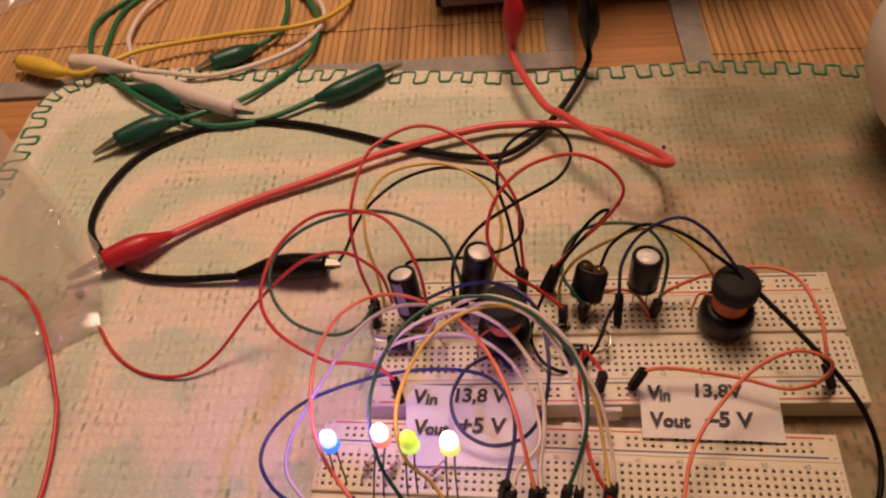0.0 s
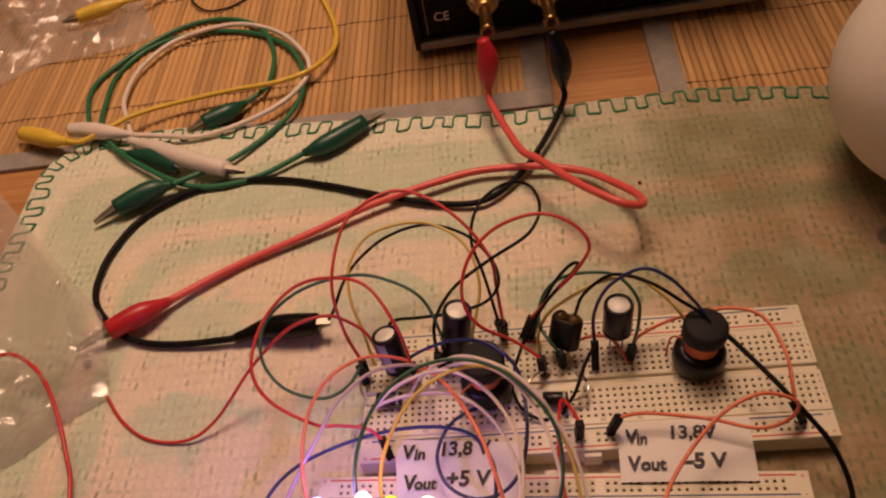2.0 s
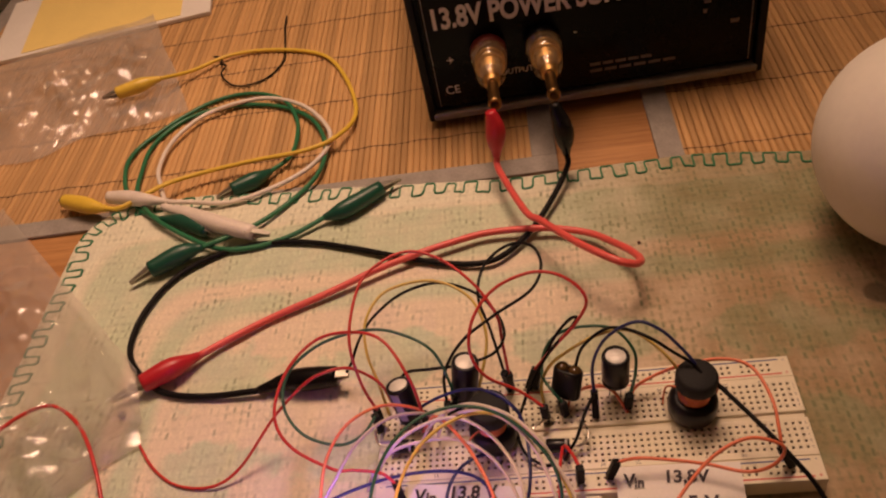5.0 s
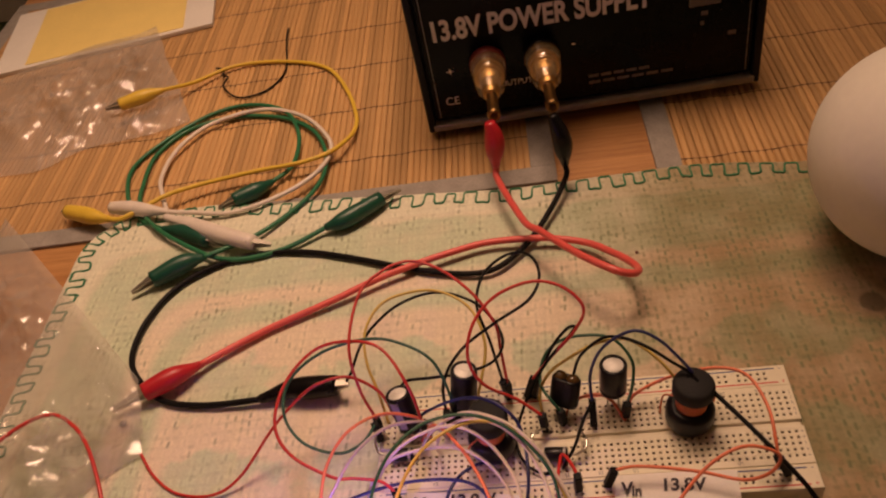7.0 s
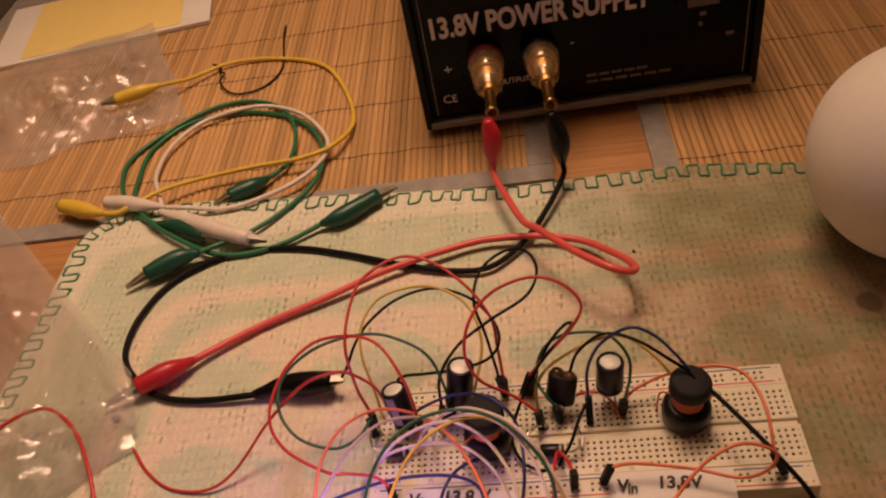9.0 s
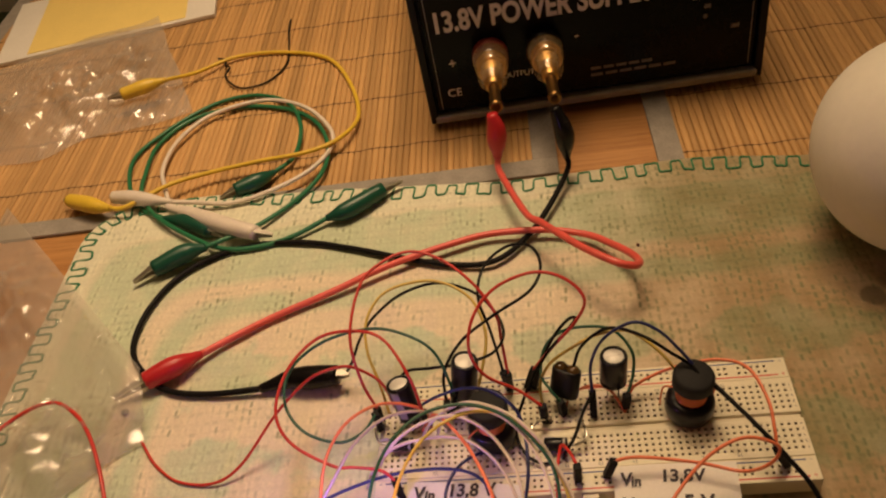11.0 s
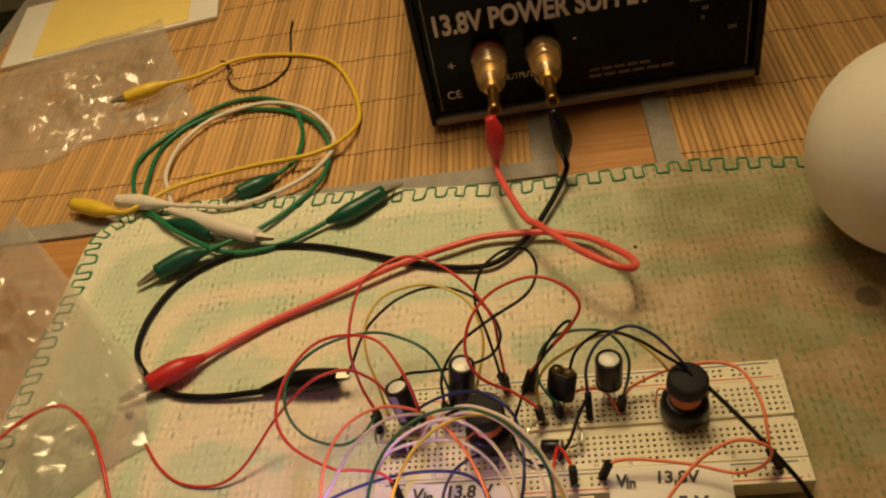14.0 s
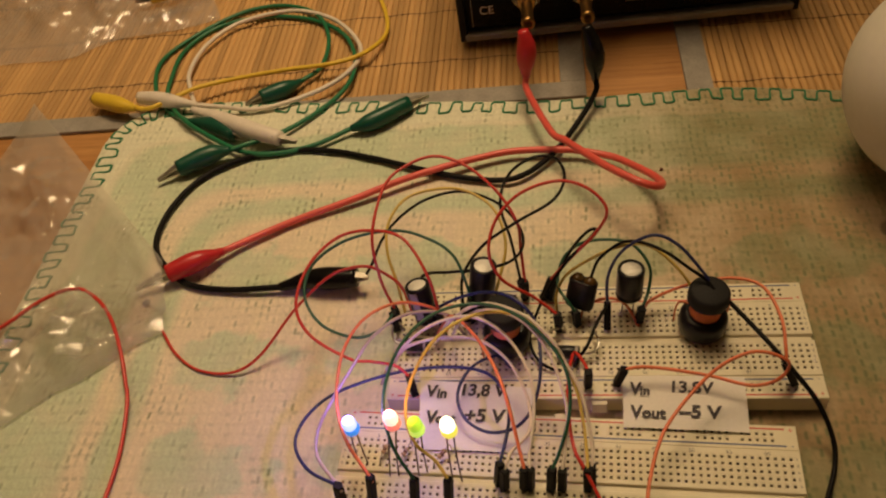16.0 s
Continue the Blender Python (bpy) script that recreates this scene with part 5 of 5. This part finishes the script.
lead("thick black test lead clipped to the power supply",
     [(0.0014, 0.1668, 0.0120), (0.0012, 0.1610, 0.0085), (-0.0081, 0.1405, 0.0060), (-0.0211, 0.1192, 0.0040), (-0.0372, 0.1037, 0.0035), (-0.0542, 0.1024, 0.0028), (-0.0802, 0.1095, 0.0028), (-0.1150, 0.1235, 0.0022), (-0.1430, 0.1318, 0.0022), (-0.1730, 0.1328, 0.0022), (-0.1965, 0.1240, 0.0022), (-0.2105, 0.1108, 0.0022), (-0.2182, 0.0930, 0.0022), (-0.2200, 0.0760, 0.0022), (-0.2170, 0.0628, 0.0022), (-0.2078, 0.0508, 0.0022), (-0.1968, 0.0420, 0.0022), (-0.1848, 0.0378, 0.0022), (-0.1680, 0.0358, 0.0026), (-0.1465, 0.0357, 0.0040)],
     BLACK_WIRE, 0.0015,
     [([(0.0014, 0.1668, 0.0120), (0.0012, 0.1655, 0.0220), (0.0004, 0.1655, 0.0320), (-0.0030, 0.1680, 0.0440), (-0.0034, 0.1685, 0.0448)], BLACK_RUBBER, 0.0048),
      ([(-0.1465, 0.0357, 0.0040), (-0.1329, 0.0380, 0.0060), (-0.1200, 0.0372, 0.0075), (-0.1095, 0.0366, 0.0085), (-0.1040, 0.0364, 0.0088)], BLACK_RUBBER, 0.0050)])
lead("green test lead curled over place mat and towel edge",
     [(-0.1305, 0.1469, 0.0040), (-0.1498, 0.1363, 0.0025), (-0.1710, 0.1308, 0.0025), (-0.1899, 0.1329, 0.0035), (-0.2124, 0.1463, 0.0045), (-0.2350, 0.1647, 0.0045), (-0.2522, 0.1896, 0.0010), (-0.2579, 0.2119, -0.0010), (-0.2581, 0.2417, -0.0013), (-0.2420, 0.2661, -0.0013), (-0.2118, 0.2743, -0.0010), (-0.1791, 0.2673, -0.0010), (-0.1530, 0.2462, 0.0002), (-0.1400, 0.2175, 0.0008), (-0.1399, 0.1906, 0.0015), (-0.1517, 0.1678, 0.0020), (-0.1706, 0.1464, 0.0040), (-0.1870, 0.1358, 0.0060), (-0.1953, 0.1317, 0.0060)],
     GREEN_PVC, 0.0014,
     [([(-0.1305, 0.1469, 0.0040), (-0.1192, 0.1498, 0.0056), (-0.1000, 0.1642, 0.0056), (-0.0901, 0.1707, 0.0050)], GREEN_CLIP, 0.0047),
      ([(-0.1953, 0.1317, 0.0060), (-0.2060, 0.1273, 0.0070), (-0.2218, 0.1188, 0.0056), (-0.2322, 0.1125, 0.0035)], GREEN_CLIP, 0.0050)])
lead("second green test lead coiled on the bamboo mat",
     [(-0.1701, 0.1961, 0.0015), (-0.1601, 0.2118, 0.0005), (-0.1616, 0.2436, 0.0000), (-0.1756, 0.2715, 0.0005), (-0.2025, 0.2868, -0.0010), (-0.2294, 0.2814, -0.0010), (-0.2553, 0.2581, -0.0012), (-0.2707, 0.2311, -0.0012), (-0.2646, 0.2007, -0.0010), (-0.2481, 0.1763, 0.0010), (-0.2290, 0.1620, 0.0035)],
     GREEN_PVC, 0.0014,
     [([(-0.1701, 0.1961, 0.0015), (-0.1783, 0.1884, 0.0025), (-0.1908, 0.1809, 0.0030), (-0.1998, 0.1779, 0.0010)], GREEN_CLIP, 0.0047),
      ([(-0.2290, 0.1620, 0.0035), (-0.2118, 0.1550, 0.0050), (-0.1962, 0.1457, 0.0050), (-0.1883, 0.1422, 0.0030)], GREEN_CLIP, 0.0046)])
lead("white test lead coiled with the green ones",
     [(-0.2269, 0.1700, 0.0050), (-0.2386, 0.1939, 0.0020), (-0.2454, 0.2139, 0.0012), (-0.2426, 0.2420, 0.0012), (-0.2254, 0.2662, 0.0012), (-0.1919, 0.2751, 0.0015), (-0.1626, 0.2623, 0.0015), (-0.1417, 0.2352, 0.0025), (-0.1365, 0.2142, 0.0030), (-0.1455, 0.1942, 0.0030), (-0.1638, 0.1796, 0.0030), (-0.1891, 0.1701, 0.0030), (-0.2127, 0.1718, 0.0050), (-0.2269, 0.1735, 0.0060)],
     WHITE_PVC, 0.0014,
     [([(-0.2269, 0.1735, 0.0060), (-0.2400, 0.1765, 0.0066), (-0.2540, 0.1808, 0.0066), (-0.2665, 0.1842, 0.0058), (-0.2690, 0.1850, 0.0055)], WHITE_PVC, 0.0042),
      ([(-0.2291, 0.1700, 0.0055), (-0.2130, 0.1611, 0.0065), (-0.1890, 0.1461, 0.0085), (-0.1680, 0.1376, 0.0070), (-0.1590, 0.1368, 0.0052)], WHITE_PVC, 0.0046)])
lead("yellow test lead curving over the bamboo mat",
     [(-0.2655, 0.3016, 0.0110), (-0.2502, 0.3199, 0.0030), (-0.2256, 0.3394, 0.0000), (-0.1917, 0.3395, -0.0012), (-0.1559, 0.3237, -0.0012), (-0.1358, 0.2905, -0.0010), (-0.1241, 0.2478, 0.0000), (-0.1307, 0.2187, 0.0050), (-0.1493, 0.2063, 0.0060), (-0.1808, 0.2038, 0.0050), (-0.2124, 0.1986, 0.0045), (-0.2320, 0.1895, 0.0065), (-0.2450, 0.1790, 0.0070), (-0.2560, 0.1718, 0.0068), (-0.2650, 0.1738, 0.0062)],
     YELLOW_PVC, 0.0014,
     [([(-0.2655, 0.3016, 0.0110), (-0.2732, 0.2979, 0.0115), (-0.2813, 0.2942, 0.0115), (-0.2935, 0.2900, 0.0110), (-0.3040, 0.2884, 0.0100)], YELLOW_PVC, 0.0046),
      ([(-0.2650, 0.1738, 0.0062), (-0.2740, 0.1770, 0.0058), (-0.2850, 0.1820, 0.0052), (-0.2965, 0.1872, 0.0045), (-0.3020, 0.1900, 0.0035)], YELLOW_PVC, 0.0048)])

# ---- loose wires ----
ob = thing("loose_wire", "thin red wire lying in an arc over towel and bag", "wire")
tube("insulation", [(-0.3300, -0.0300, 0.0100), (-0.2990, -0.0140, 0.0110), (-0.2710, 0.0090, 0.0120), (-0.2560, 0.0248, 0.0125), (-0.2420, 0.0306, 0.0125), (-0.2290, 0.0242, 0.0120), (-0.2185, 0.0130, 0.0110), (-0.2090, -0.0030, 0.0090), (-0.2035, -0.0160, 0.0060), (-0.2005, -0.0250, 0.0035), (-0.1968, -0.0460, 0.0016), (-0.1958, -0.0670, 0.0012), (-0.1960, -0.1040, 0.0010)], 0.0009, WIRE_RED, ob)
ob = thing("loose_wire", "thin black twisted tie wire lying on the bamboo mat", "wire")
tube("insulation", [(-0.1930, 0.3890, MAT_Z + 0.001), (-0.1905, 0.3700, MAT_Z + 0.0035), (-0.1888, 0.3550, MAT_Z + 0.001), (-0.1850, 0.3250, MAT_Z + 0.001), (-0.1950, 0.3040, MAT_Z + 0.001), (-0.2140, 0.2990, MAT_Z + 0.0015), (-0.2275, 0.3130, MAT_Z + 0.003), (-0.2265, 0.3240, MAT_Z + 0.004), (-0.2320, 0.3300, MAT_Z + 0.002), (-0.2330, 0.3370, MAT_Z + 0.003), (-0.2410, 0.3440, MAT_Z + 0.001)], 0.0007, BLACK_WIRE, ob)


# ---- card sleeve ----
card = thing("card_sleeve", "white card holding a yellow sheet on the mat", "card", m=pose(-0.4360, 0.3777, MAT_Z + 0.0001, 0, 0, 10.7))
part("card", box(0, 0, 0, 0.180, 0.105, 0.0035, 0.0006), CARD_WHITE, card)
part("yellow_sheet", box(0.026, 0.004, 0.0036, 0.156, 0.102, 0.0040), YELLOW_PAPER, card)


# ---- plastic bags ----
def bag(corners, lift, seed, label, spots):
    """A flat clear bag: two films between four corners (front left, front right, back right, back left), crumpled round the spots (x, y, reach)."""
    ob = thing("plastic_bag", label, "plastic bag", "clear plastic bags")
    a, b, c, d = [Vector(p) for p in corners]
    nu = nv = 42
    rnd = random.Random(int(seed * 10))
    for layer in (0, 1):
        verts, faces = [], []
        for i in range(nu + 1):
            for j in range(nv + 1):
                inner = 0 < i < nu and 0 < j < nv
                u = (i + (rnd.uniform(-0.42, 0.42) if inner else 0)) / nu
                v = (j + (rnd.uniform(-0.42, 0.42) if inner else 0)) / nv
                p = a.lerp(b, u).lerp(d.lerp(c, u), v)
                q = Vector((p.x * 24, p.y * 24, seed + layer * 1.7))
                fold = max(0.0, 1 - abs(noise.noise(q)) * 4.0)
                crease = max(0.0, 1 - abs(noise.noise(q * 2.6 + Vector((3, 1, 2)))) * 4.0)
                rim = min(1.0, 10 * min(u, v, 1 - u, 1 - v))
                patch = max(math.exp(-((p.x - x) ** 2 + (p.y - y) ** 2) / r ** 2) for x, y, r in spots)
                swell = 0.5 + 0.5 * noise.noise((p.x * 11, p.y * 11, seed + 3 + layer))
                crumple = 0.62 * fold + 0.50 * crease + 0.10 * rnd.random()
                z = lift * rim * (0.10 * layer + 0.14 * swell + (0.10 + 0.90 * patch) * crumple) + 0.0004 * layer
                wob = 0.007 * noise.noise((u * 4, v * 4, seed + 5))
                verts.append((p.x + wob, p.y - wob, p.z + max(0.0003, z)))
        for i in range(nu):
            for j in range(nv):
                q = i * (nv + 1) + j
                if (i * 7 + j * 3) % 5 < 3:
                    faces += [(q, q + nv + 1, q + nv + 2), (q, q + nv + 2, q + 1)]
                else:
                    faces += [(q, q + nv + 1, q + 1), (q + nv + 1, q + nv + 2, q + 1)]
        link_mesh("film", verts, faces, FILM, ob)
    return ob


bag([(-0.4100, 0.2300, -0.0025), (-0.2440, 0.2780, -0.0025), (-0.3050, 0.4120, 0.0045), (-0.4380, 0.3640, 0.0015)], 0.015, 4.0, "crumpled clear plastic bag lying over card and bamboo mat", ((-0.335, 0.315, 0.045), (-0.30, 0.34, 0.04), (-0.275, 0.268, 0.02), (-0.385, 0.30, 0.03)))
bag([(-0.3450, -0.1050, 0.0010), (-0.1970, 0.0130, 0.0012), (-0.2045, 0.0470, 0.0125), (-0.3450, 0.1950, -0.0015)], 0.0155, 9.0, "crumpled clear plastic bag over towel edge and red clip", ((-0.230, 0.004, 0.032), (-0.205, 0.022, 0.020), (-0.30, 0.10, 0.035), (-0.262, 0.008, 0.022)))

# ---- crumbs ----
crumb = part("crumb", lathe([(0, -0.0005), (0.0007, -0.0003), (0.0009, 0.0003), (0.0005, 0.0008), (0, 0.0009)], 8, pose(0.0304, 0.1072, 0.0004)), BROWN_BAND)
tagged(crumb, "tiny dark brown crumb lying on the towel", "crumb", "crumbs")
crumb = part("crumb", lathe([(0, -0.0006), (0.0016, -0.0004), (0.0020, 0.0004), (0.0012, 0.0013), (0, 0.0015)], 9, pose(-0.2120, 0.0309, 0.0006)), GREY_TAPE)
tagged(crumb, "small grey crumb on the towel under the bag", "crumb", "crumbs")
